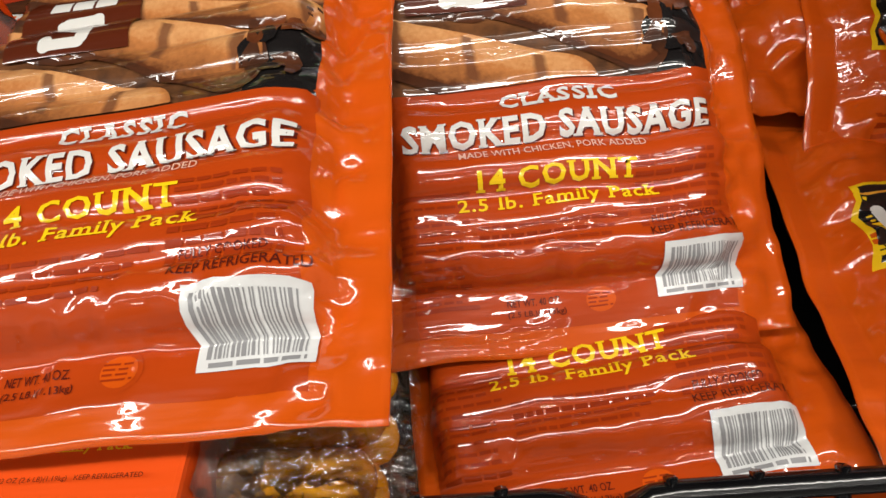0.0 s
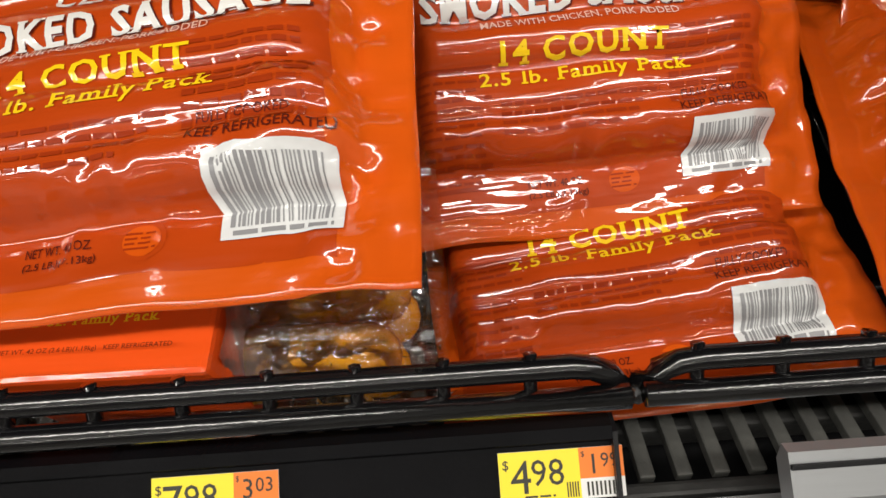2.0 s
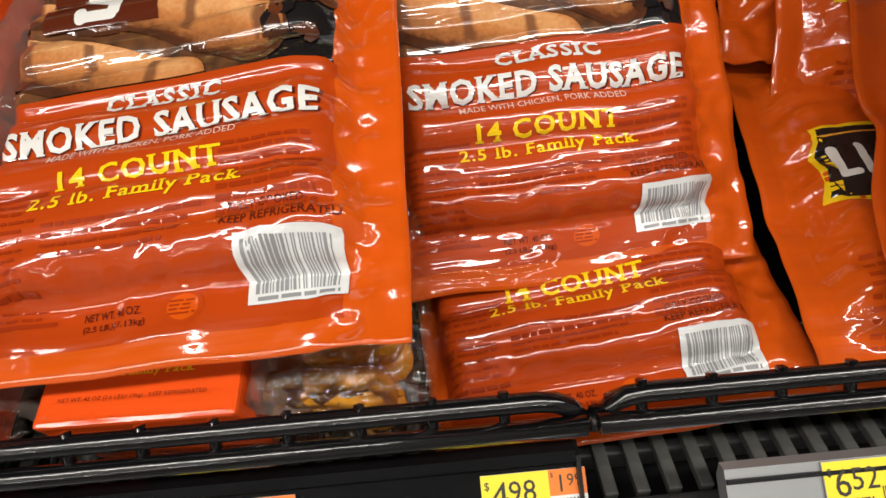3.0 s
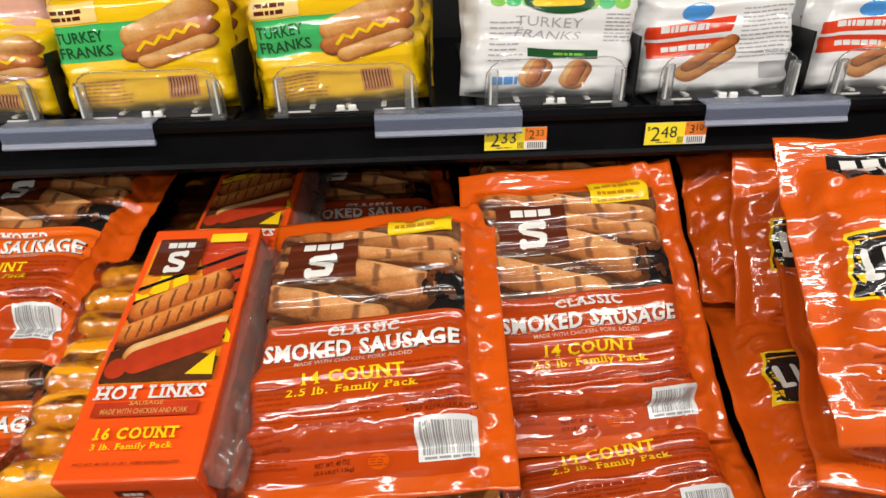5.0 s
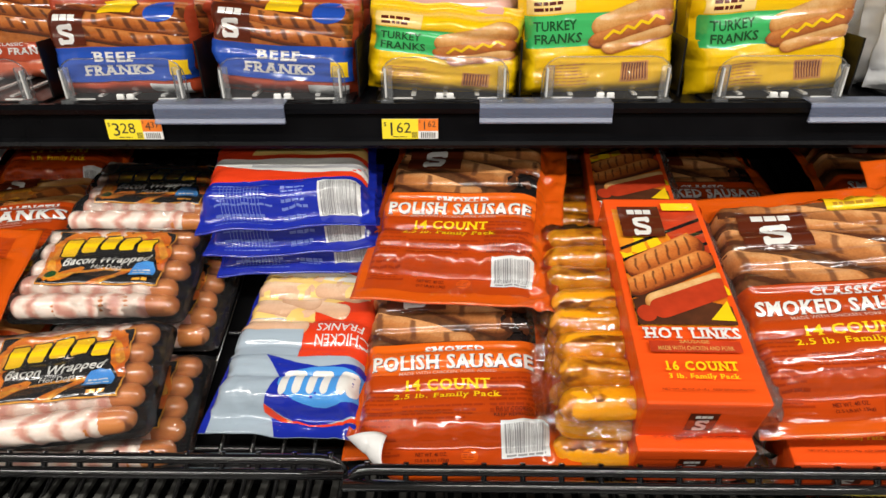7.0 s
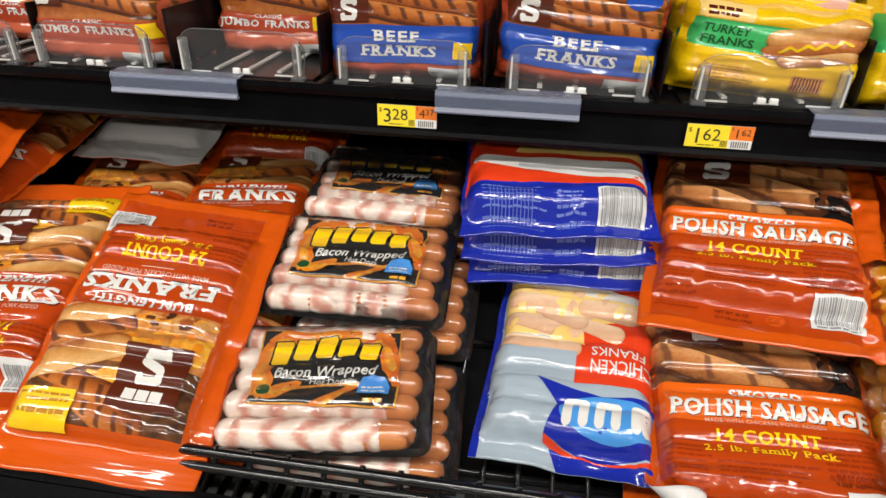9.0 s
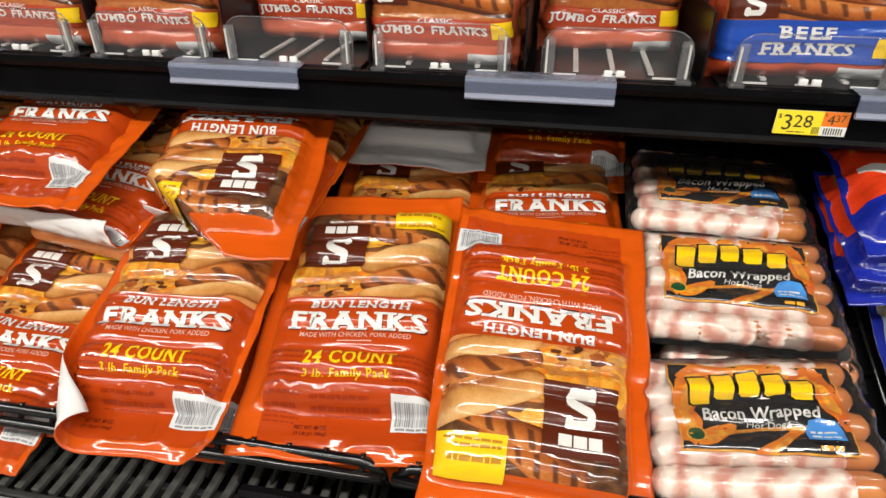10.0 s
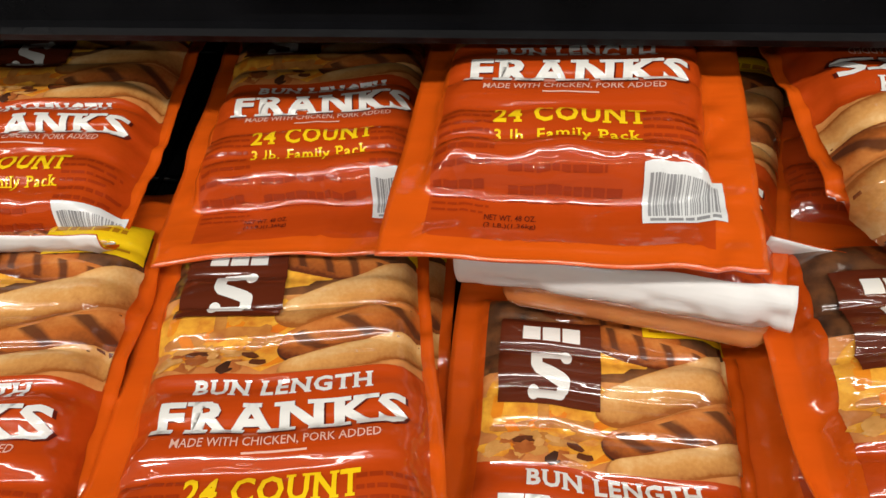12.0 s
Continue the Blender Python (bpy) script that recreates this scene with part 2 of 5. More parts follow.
def bacon_material():
    """Strips of pale fat and pink meat wound slantwise round the sausage."""
    mat, tree, nd, bs = nodes_of("bacon")
    co, mp, wv, nz = nd.new("ShaderNodeTexCoord"), nd.new("ShaderNodeMapping"), nd.new("ShaderNodeTexWave"), nd.new("ShaderNodeTexNoise")
    mp.inputs["Rotation"].default_value = (0.3, 0.2, 0.42)
    wv.inputs["Scale"].default_value, wv.inputs["Distortion"].default_value, wv.inputs["Detail"].default_value = 12, 6.5, 5
    wv.inputs["Detail Scale"].default_value = 1.6
    nz.inputs["Scale"].default_value = 60
    rp = nd.new("ShaderNodeValToRGB")
    e = rp.color_ramp.elements
    e[0].position, e[0].color, e[1].position, e[1].color = 0.03, (0.60, 0.29, 0.23, 1), 0.66, (0.82, 0.69, 0.61, 1)
    mid = e.new(0.28)
    mid.color = (0.71, 0.46, 0.37, 1)
    ln = tree.links.new
    oi = nd.new("ShaderNodeObjectInfo")
    ad = nd.new("ShaderNodeVectorMath")
    ad.operation = "ADD"
    ln(co.outputs["Object"], ad.inputs[0]), ln(oi.outputs["Random"], ad.inputs[1])
    ln(ad.outputs[0], mp.inputs[0]), ln(mp.outputs[0], wv.inputs["Vector"]), ln(wv.outputs[0], rp.inputs[0])
    ln(rp.outputs[0], bs.inputs["Base Color"])
    bp = nd.new("ShaderNodeBump")
    bp.inputs["Strength"].default_value, bp.inputs["Distance"].default_value = 0.5, 0.004
    ln(wv.outputs[0], bp.inputs["Height"]), ln(bp.outputs[0], bs.inputs["Normal"])
    bs.inputs["Roughness"].default_value, bs.inputs["Coat Weight"].default_value = 0.3, 0.7
    bs.inputs["Subsurface Weight"].default_value, bs.inputs["Subsurface Radius"].default_value = 0.1, (0.006, 0.003, 0.002)
    MATS["bacon"] = mat


bacon_material()

# ---- building helpers ----


def mesh_part(name, verts, faces, mats, parent, label="", index=None, smooth=True, roll=None):
    me = bpy.data.meshes.new(name)
    me.from_pydata([tuple(v) for v in verts], [], faces)
    for m in mats:
        me.materials.append(MATS[m])
    if index is not None:
        me.polygons.foreach_set("material_index", index)
    if smooth:
        me.polygons.foreach_set("use_smooth", [True] * len(me.polygons))
    if roll is not None and np.any(roll):
        me.attributes.new("roll", "FLOAT_VECTOR", "POINT").data.foreach_set("vector", np.ascontiguousarray(roll, dtype=np.float32).ravel())
    me.update()
    ob = new(name, me)
    ob.parent = parent
    if label:
        tagged(ob, label)
    return ob


def part(name, bm, material, parent, label="", smooth=False):
    me = bpy.data.meshes.new(name)
    bm.to_mesh(me)
    bm.free()
    me.materials.append(MATS[material])
    if smooth:
        me.polygons.foreach_set("use_smooth", [True] * len(me.polygons))
    ob = new(name, me)
    ob.parent = parent
    if label:
        tagged(ob, label)
    return ob


def box_bm(sx, sy, sz, at=(0, 0, 0), bevel=0.0, m=None):
    bm = bmesh.new()
    bmesh.ops.create_cube(bm, size=1)
    bmesh.ops.scale(bm, vec=(sx, sy, sz), verts=bm.verts)
    if bevel:
        bmesh.ops.bevel(bm, geom=bm.edges[:], offset=bevel, segments=2, affect="EDGES", profile=0.6)
    bmesh.ops.translate(bm, vec=at, verts=bm.verts)
    if m:
        bmesh.ops.transform(bm, matrix=m, verts=bm.verts)
    return bm


def span_bm(x0, x1, y0, y1, z0, z1, bevel=0.0):
    return box_bm(x1 - x0, y1 - y0, z1 - z0, ((x0 + x1) / 2, (y0 + y1) / 2, (z0 + z1) / 2), bevel)


def profile_bm(points, x0, x1):
    """A rail: an outline in y and z drawn along x."""
    bm = bmesh.new()
    a = [bm.verts.new((x0, y, z)) for y, z in points]
    b = [bm.verts.new((x1, y, z)) for y, z in points]
    n = len(points)
    for i in range(n):
        bm.faces.new((a[i], a[(i + 1) % n], b[(i + 1) % n], b[i]))
    bm.faces.new(a), bm.faces.new(b)
    bmesh.ops.recalc_face_normals(bm, faces=bm.faces)
    return bm


def tube_bm(path, r, seg=8):
    """A round wire along a path."""
    bm = bmesh.new()
    pts = [Vector(p) for p in path]
    rings = []
    for i, p in enumerate(pts):
        d = (pts[min(i + 1, len(pts) - 1)] - pts[max(i - 1, 0)]).normalized()
        a = d.cross(Vector((0.13, 0.31, 0.94)) if abs(d.z) < 0.85 else Vector((1, 0.2, 0))).normalized()
        b = d.cross(a)
        rings.append([bm.verts.new(p + r * (a * math.cos(6.28319 * k / seg) + b * math.sin(6.28319 * k / seg))) for k in range(seg)])
    for r0, r1 in zip(rings, rings[1:]):
        for k in range(seg):
            bm.faces.new((r0[k], r0[(k + 1) % seg], r1[(k + 1) % seg], r1[k]))
    bm.faces.new(rings[0]), bm.faces.new(rings[-1])
    bmesh.ops.recalc_face_normals(bm, faces=bm.faces)
    return bm


def sausage_bm(length, r, seed, seg=14, rings=16, bow=0.004):
    """A sausage along x, round at the ends, slightly bowed and uneven."""
    rng = random.Random(seed)
    ph = rng.random() * 6
    bm = bmesh.new()
    loops = []
    for i in range(rings + 1):
        t = i / rings
        s = -math.cos(3.14159 * t)
        x = s * length / 2
        near = (length / 2 - abs(x)) / (r * 0.95)
        rr = r * (math.sqrt(max(0.0, 1 - (1 - near) ** 2)) if near < 1 else 1) * (1 + 0.035 * math.sin(ph + 7 * t))
        rr = max(rr, r * 0.05)
        cy, cz = bow * math.sin(ph + 3 * t), bow * 0.4 * math.cos(ph + 4 * t)
        loops.append([bm.verts.new((x, cy + rr * math.cos(6.28319 * k / seg), cz + rr * math.sin(6.28319 * k / seg))) for k in range(seg)])
    for a, b in zip(loops, loops[1:]):
        for k in range(seg):
            bm.faces.new((a[k], a[(k + 1) % seg], b[(k + 1) % seg], b[k]))
    bm.faces.new(loops[0]), bm.faces.new(loops[-1])
    bmesh.ops.recalc_face_normals(bm, faces=bm.faces)
    return bm


def thing(name, m, label, category, group=""):
    ob = new(name)
    ob.empty_display_size = 0.02
    ob.matrix_world = m
    return tagged(ob, label, category, group)


def lying(x, y, z, slope=18, yaw=0, roll=0, turned=False):
    """A pack on the sloping deck, its face's middle at x, y, z."""
    m = pose(x, y, z, 0, 0, yaw) @ pose(0, 0, 0, slope) @ pose(0, 0, 0, 0, roll)
    return m @ pose(0, 0, 0, 0, 0, 180) if turned else m


# ---- printed artwork, cut to lie on the film ----


class Art:
    """Flat artwork in millimetres, from the pack's lower left corner, in named parts."""

    def __init__(self, w, h, nu, nv, shift=0.0, widen=1.0, rows=None):
        self.w, self.h, self.nu, self.nv, self.parts = w, h, nu, nv, {}
        self.shift, self.widen, self.rows = shift, widen, rows

    def poly(self, where, mat, pts, layer, roll=None):
        self.parts.setdefault(where, []).append(([tuple(p) for p in pts], [tuple(range(len(pts)))], mat, layer, roll))

    def clipped(self, where, mat, pts, layer, box, roll=None):
        """A polygon trimmed to an upright box."""
        for axis, at, side in ((0, box[0], 1), (1, box[1], 1), (0, box[2], -1), (1, box[3], -1)):
            out = []
            for a, b in zip(pts, pts[1:] + pts[:1]):
                da, db = (a[axis] - at) * side, (b[axis] - at) * side
                if da >= 0:
                    out.append(a)
                if da * db < 0:
                    k = da / (da - db)
                    out.append((a[0] + k * (b[0] - a[0]), a[1] + k * (b[1] - a[1])))
            pts = out
            if len(pts) < 3:
                return
        self.poly(where, mat, pts, layer, roll)

    def roll(self, where, mat, x0, y0, x1, y1, r, layer, box, taper=1.0, n=12):
        """A printed sausage or bun: its material shades it by the place along and across it."""
        a = math.atan2(y1 - y0, x1 - x0)
        c, s, long = math.cos(a), math.sin(a), math.hypot(x1 - x0, y1 - y0)
        pts = [(x1 + r * math.cos(a - 1.5708 + 3.14159 * k / n), y1 + r * math.sin(a - 1.5708 + 3.14159 * k / n)) for k in range(n + 1)]
        pts += [(x0 + taper * r * math.cos(a + 1.5708 + 3.14159 * k / n), y0 + taper * r * math.sin(a + 1.5708 + 3.14159 * k / n)) for k in range(n + 1)]
        self.clipped(where, mat, pts, layer, box, lambda x, y: (((x - x0) * c + (y - y0) * s) / r, ((y - y0) * c - (x - x0) * s) / r, long / r))

    def rect(self, where, mat, x0, y0, x1, y1, layer):
        self.poly(where, mat, ((x0, y0), (x1, y0), (x1, y1), (x0, y1)), layer)

    def oval(self, where, mat, cx, cy, rx, ry, layer, rot=0.0, n=26, rough=0.0):
        c, s = math.cos(radians(rot)), math.sin(radians(rot))
        rng = random.Random(int(cx * 7 + cy * 13))
        pts = []
        for k in range(n):
            a = 6.28319 * k / n
            q = 1 + rough * (rng.random() - 0.5)
            x, y = rx * q * math.cos(a), ry * q * math.sin(a)
            pts.append((cx + x * c - y * s, cy + x * s + y * c))
        self.poly(where, mat, pts, layer)

    def capsule(self, where, mat, x0, y0, x1, y1, r, layer, n=9):
        a = math.atan2(y1 - y0, x1 - x0)
        pts = [(x1 + r * math.cos(a - 1.5708 + 3.14159 * k / n), y1 + r * math.sin(a - 1.5708 + 3.14159 * k / n)) for k in range(n + 1)]
        pts += [(x0 + r * math.cos(a + 1.5708 + 3.14159 * k / n), y0 + r * math.sin(a + 1.5708 + 3.14159 * k / n)) for k in range(n + 1)]
        self.poly(where, mat, pts, layer)

    def text(self, where, mat, words, cx, cy, w, h, layer, rot=0.0, bold=0.02, shear=0.0, slab=0.0):
        cu = bpy.data.curves.new("words", "FONT")
        cu.body, cu.size, cu.offset, cu.resolution_u, cu.shear = words, 1.0, bold, 2, shear
        cu.space_character = 1.0 + 1.3 * slab + 1.2 * bold
        ob = new("words", cu)
        dg = bpy.context.evaluated_depsgraph_get()
        ev = ob.evaluated_get(dg)
        me = ev.to_mesh()
        v = np.array([tuple(q.co)[:2] for q in me.vertices])
        f = [tuple(q.vertices) for q in me.polygons]
        if slab:
            v, f = self.serifs(v, f, slab, words[0].isdigit())
        ev.to_mesh_clear()
        bpy.data.objects.remove(ob)
        bpy.data.curves.remove(cu)
        lo, hi = v.min(0), v.max(0)
        v = (v - (lo + hi) / 2) * (np.array((w, h)) / (hi - lo) if w else h / (hi - lo)[1])
        c, s = math.cos(radians(rot)), math.sin(radians(rot))
        v = np.stack([cx + v[:, 0] * c - v[:, 1] * s, cy + v[:, 0] * s + v[:, 1] * c], 1)
        self.parts.setdefault(where, []).append(([tuple(q) for q in v], f, mat, layer, None))

    def serifs(self, v, f, wide, number):
        """Adds slabs to the feet and heads of the letters' stems."""
        count = collections.Counter()
        for q in f:
            for a, b in zip(q, q[1:] + q[:1]):
                count[(min(a, b), max(a, b))] += 1
        cap = v[:, 1].max()
        foot = float(np.median(np.sort(v[:, 1])[:max(4, len(v) // 12)]))
        bare = v[:, 0].min() + (0.25 * np.ptp(v[:, 0]) if number else -1)
        v, f = list(map(tuple, v)), list(f)
        for (a, b), n in count.items():
            (xa, ya), (xb, yb) = v[a], v[b]
            if n != 1 or abs(ya - yb) > 0.004 or not 0.07 < abs(xb - xa) < 0.26:
                continue
            low, high = min(xa, xb) - wide, max(xa, xb) + wide
            if abs(ya - foot) < 0.03:
                y0, y1 = ya, ya + wide * 1.15
            elif abs(ya - cap) < 0.05 and xa > bare:
                y0, y1 = ya - wide * 1.15, ya
            else:
                continue
            k = len(v)
            v += [(low, y0), (high, y0), (high, y1), (low, y1)]
            f.append((k, k + 1, k + 2, k + 3))
        return np.array(v), f

    def bars(self, where, mat, x0, y0, x1, y1, rows, layer, fill=0.5, seed=1):
        """Print too fine to read: rows of short dashes."""
        rng = random.Random(seed)
        step = (y1 - y0) / rows
        for k in range(rows):
            x = x0
            end = x1 - rng.random() * 0.25 * (x1 - x0)
            while x < end:
                d = rng.uniform(3, 9)
                self.rect(where, mat, x, y0 + k * step, min(x + d, end), y0 + (k + fill) * step, layer)
                x += d + 1.2

    def barcode(self, x0, y0, x1, y1, layer, rot=0):
        self.rect("barcode_label", "barcode_white", x0, y0, x1, y1, layer)
        rng = random.Random(5)
        x, top, low = x0 + 3, y1 - 3, y0 + 5
        while x < x1 - 3.5:
            d = rng.choice((0.5, 0.5, 0.8, 1.2, 1.6))
            self.rect("barcode_print", "barcode_ink", x, low, min(x + d, x1 - 3), top, layer + 1)
            x += d + rng.choice((0.5, 0.6, 0.9, 1.3))
        self.bars("barcode_print", "barcode_ink", x0 + 4, y0 + 1.5, x1 - 2, y0 + 4, 1, layer + 1, 0.8)

    def done(self):
        """Cuts all parts along the film's grid."""
        out = {}
        for where, pieces in self.parts.items():
            bm = bmesh.new()
            names = sorted({p[2] for p in pieces})
            lay = bm.verts.layers.float_vector.new("roll")
            for k, (v, f, mat, layer, roll) in enumerate(pieces):
                shade = [roll(x, y) for x, y in v] if roll else None
                if self.rows:
                    v = [(self.w / 2 + self.shift + (x - self.w / 2) * self.widen, float(np.interp(y, *self.rows))) for x, y in v]
                vs = [bm.verts.new((x, y, layer + 0.006 * (k % 50))) for x, y in v]
                for q, value in zip(vs, shade or ()):
                    q[lay] = value
                for q in f:
                    face = bm.faces.new([vs[k] for k in q])
                    face.material_index = names.index(mat)
            xs = [v.co.x for v in bm.verts]
            ys = [v.co.y for v in bm.verts]
            for axis, low, high, total, n in ((0, min(xs), max(xs), self.w, self.nu), (1, min(ys), max(ys), self.h, self.nv)):
                for k in range(1, n):
                    at = total * k / n
                    if low < at < high:
                        co, no = ((at, 0, 0), (1, 0, 0)) if axis == 0 else ((0, at, 0), (0, 1, 0))
                        bmesh.ops.bisect_plane(bm, geom=bm.verts[:] + bm.edges[:] + bm.faces[:], plane_co=co, plane_no=no, dist=1e-6)
            bm.verts.index_update()
            out[where] = (np.array([tuple(v.co) for v in bm.verts]), [tuple(v.index for v in f.verts) for f in bm.faces],
                          [f.material_index for f in bm.faces], names, np.array([tuple(v[lay]) for v in bm.verts]))
            bm.free()
        self.cut = out
        return self


def cloud(nx, ny, cx, cy, rng):
    """Smooth random values from -1 to 1 on an nx by ny grid, with cx by cy humps."""
    g = rng.uniform(-1, 1, (cx + 2, cy + 2))
    a, b = np.linspace(0, cx, nx), np.linspace(0, cy, ny)
    i, j = np.minimum(a.astype(int), cx - 1), np.minimum(b.astype(int), cy - 1)
    fa, fb = a - i, b - j
    fa, fb = (fa * fa * (3 - 2 * fa))[:, None], (fb * fb * (3 - 2 * fb))[None, :]
    g00, g10, g01, g11 = g[np.ix_(i, j)], g[np.ix_(i + 1, j)], g[np.ix_(i, j + 1)], g[np.ix_(i + 1, j + 1)]
    return (g00 * (1 - fa) + g10 * fa) * (1 - fb) + (g01 * (1 - fa) + g11 * fa) * fb


class Sheet:
    """A pack's film: a pillow with ridges over the sausages and flat seals round it."""

    def __init__(self, W, H, T, nu, nv, seals=(0.012, 0.028, 0.026, 0.02), ridges=7, amp=0.006, seed=0, wrinkle=0.0016, wave=0.0028, rolls=(), sag=0.0, fall=0.02, belly=0.014, pad=0, steep=1.0, crinkle=0.6, trim=0):
        rng = np.random.default_rng(seed)
        self.pad, self.cells = pad, nu
        x, y = np.linspace(-pad * W / nu, W - trim * W / nu, nu + pad - trim + 1), np.linspace(0, H, nv + 1)
        nu += pad - trim
        X, Y = np.meshgrid(x, y, indexing="ij")
        left, right, low, top = seals
        n = (nu + 1, nv + 1)
        jag = 0.003 * cloud(*n, 3, 9, rng)
        ex = np.clip(np.minimum((X - left + 0.6 * pad * W / self.cells + jag) / steep, W - right - X + jag) / fall, 0, 1)
        ey = np.clip(np.minimum(Y - low, H - top - Y) / fall, 0, 1)
        E = np.sqrt(1 - (1 - ex) ** 2) * np.sqrt(1 - (1 - ey) ** 2)
        s = (Y - low) / (H - low - top) * ridges + 0.10 * cloud(*n, 3, ridges + 1, rng)
        r = np.sqrt(np.clip(1 - (2 * (s - np.floor(s)) - 1) ** 2, 0, 1)) if ridges else 1.0
        if ridges:
            size = rng.uniform(0.55, 1.25, ridges + 4)
            r = r * size[np.clip(np.floor(s).astype(int) + 1, 0, ridges + 3)] * (1 + 0.25 * cloud(*n, 4, ridges, rng))
        Z = E * (T - amp + amp * r)
        Z = Z + wrinkle * (0.35 + 0.65 * E) * (cloud(*n, 4, 10, rng) * 0.6 + cloud(*n, 7, 40, rng) * 0.22) + wrinkle * 0.3 * E * cloud(*n, 3, 60, rng)
        Z = Z + 4 * E * (1 - E) * wrinkle * 2.3 * crinkle * cloud(*n, 26, 34, rng)
        pinch = (1 - E) * np.clip(1 - np.abs(X - (W - right)) / 0.03, 0, 1)
        Z = Z + pinch * wrinkle * 2.8 * crinkle * cloud(*n, 24, 30, rng)
        Z = Z + (1 - E) * wave * (cloud(*n, 4, 5, rng) + 0.5 * cloud(*n, 5, 14, rng))
        fold = (1 - np.abs(cloud(*n, 6, 9, rng))) ** 7 + 0.6 * (1 - np.abs(cloud(*n, 9, 12, rng))) ** 8
        Z = Z + wrinkle * 1.3 * fold * np.clip(1.5 - Y / (low + 0.045), 0, 1) * np.clip(np.minimum(Y, np.minimum(X - x[0], x[-1] - X)) / 0.01, 0, 1)
        Z = Z - sag * ((X / W - 0.5) ** 2 + (Y / H - 0.5) ** 2)
        edge = 0.0016
        X2 = X - W / 2 + edge * cloud(*n, 2, 7, rng)
        Y2 = Y - H / 2 + edge * cloud(*n, 6, 2, rng)
        B = np.stack([X2, Y2, np.where(E > 0.02, -belly * E, Z * 0.99) - 0.0012 - sag * ((X / W - 0.5) ** 2 + (Y / H - 0.5) ** 2)], -1)
        P = np.stack([X2, Y2, Z], -1)
        for nx, ny, d, rad in rolls:
            for G in (P, B):
                q = G[..., 0] * nx + G[..., 1] * ny - d
                on = q > 0
                if not rad:
                    G[..., 0] -= np.where(on, 2 * q * nx, 0)
                    G[..., 1] -= np.where(on, 2 * q * ny, 0)
                    G[..., 2] = np.where(on, -0.5 * G[..., 2] - 0.006, G[..., 2])
                    continue
                a = q / rad
                move = np.where(on, (rad - G[..., 2]) * np.sin(a) - q, 0)
                lift = np.where(on, rad - (rad - G[..., 2]) * np.cos(a) - G[..., 2], 0)
                G[..., 0] += move * nx
                G[..., 1] += move * ny
                G[..., 2] += lift
        N = np.cross(np.gradient(P, axis=0), np.gradient(P, axis=1))
        N /= np.maximum(np.linalg.norm(N, axis=-1, keepdims=True), 1e-9)
        self.P, self.N, self.B, self.nu, self.nv = P, N, B, nu, nv

    def build(self, parent, top, under, label=""):
        nu, nv = self.nu, self.nv
        w = nv + 1
        k = (nu + 1) * w
        v = np.concatenate([self.P.reshape(-1, 3), self.B.reshape(-1, 3)])
        faces, index = [], []
        for i in range(nu):
            for j in range(nv):
                a = i * w + j
                faces.append((a, a + w, a + w + 1, a + 1))
                index.append(0)
                faces.append((k + a, k + a + 1, k + a + w + 1, k + a + w))
                index.append(1)
        rim = [i * w for i in range(nu + 1)] + [nu * w + j for j in range(1, w)] + [i * w + nv for i in range(nu - 1, -1, -1)] + [j for j in range(nv - 1, 0, -1)]
        for a, b in zip(rim, rim[1:] + rim[:1]):
            faces.append((a, k + a, k + b, b))
            index.append(0)
        return mesh_part("film", v, faces, (top, under), parent, label, index)

    def at(self, u, v):
        a, b = np.clip(u * self.cells + self.pad, 0, self.nu - 1e-6), np.clip(v * self.nv, 0, self.nv - 1e-6)
        i, j = a.astype(int), b.astype(int)
        fa, fb = (a - i)[:, None], (b - j)[:, None]
        def mix(G):
            return (G[i, j] * (1 - fa) + G[i + 1, j] * fa) * (1 - fb) + (G[i, j + 1] * (1 - fa) + G[i + 1, j + 1] * fa) * fb
        return mix(self.P), mix(self.N)

    def print_on(self, art, parent, labels=None):
        for where, (v, faces, index, names, roll) in art.cut.items():
            p, n = self.at(v[:, 0] / art.w, v[:, 1] / art.h)
            ob = mesh_part(where.partition("#")[0], p + n * (0.00022 * v[:, 2:3]), faces, names, parent, (labels or {}).get(where.partition("#")[0], ""), index, roll=roll)
            if where in ("barcode_print", "fine_print", "badge_print", "flame_print", "crumb_print"):
                tagged(ob, kind="stuff")


LABELS = {"logo": "maroon logo panel with plain white shapes", "lettering": "white and yellow printed lettering", "badge": "bright yellow printed badge",
          "picture": "printed picture of grilled sausages", "sausage_print": "printed grilled sausage with dark bars", "bun_print": "printed pale toasted bun", "barcode_label": "white barcode label", "fine_print": "small dark print"}


def pack(name, art, m, W, H, T, top, under, label, category, group="", parts=None, **kw):
    """A film pack with its print; m is at the middle of the pack's face."""
    root = thing(name, m @ Matrix.Translation((0, 0, -0.85 * T)), label, category, group)
    sheet = Sheet(W, H, T, art.nu, art.nv, **kw)
    sheet.build(root, top, under)
    sheet.print_on(art, root, parts or LABELS)
    return root

# ---- the designs ----


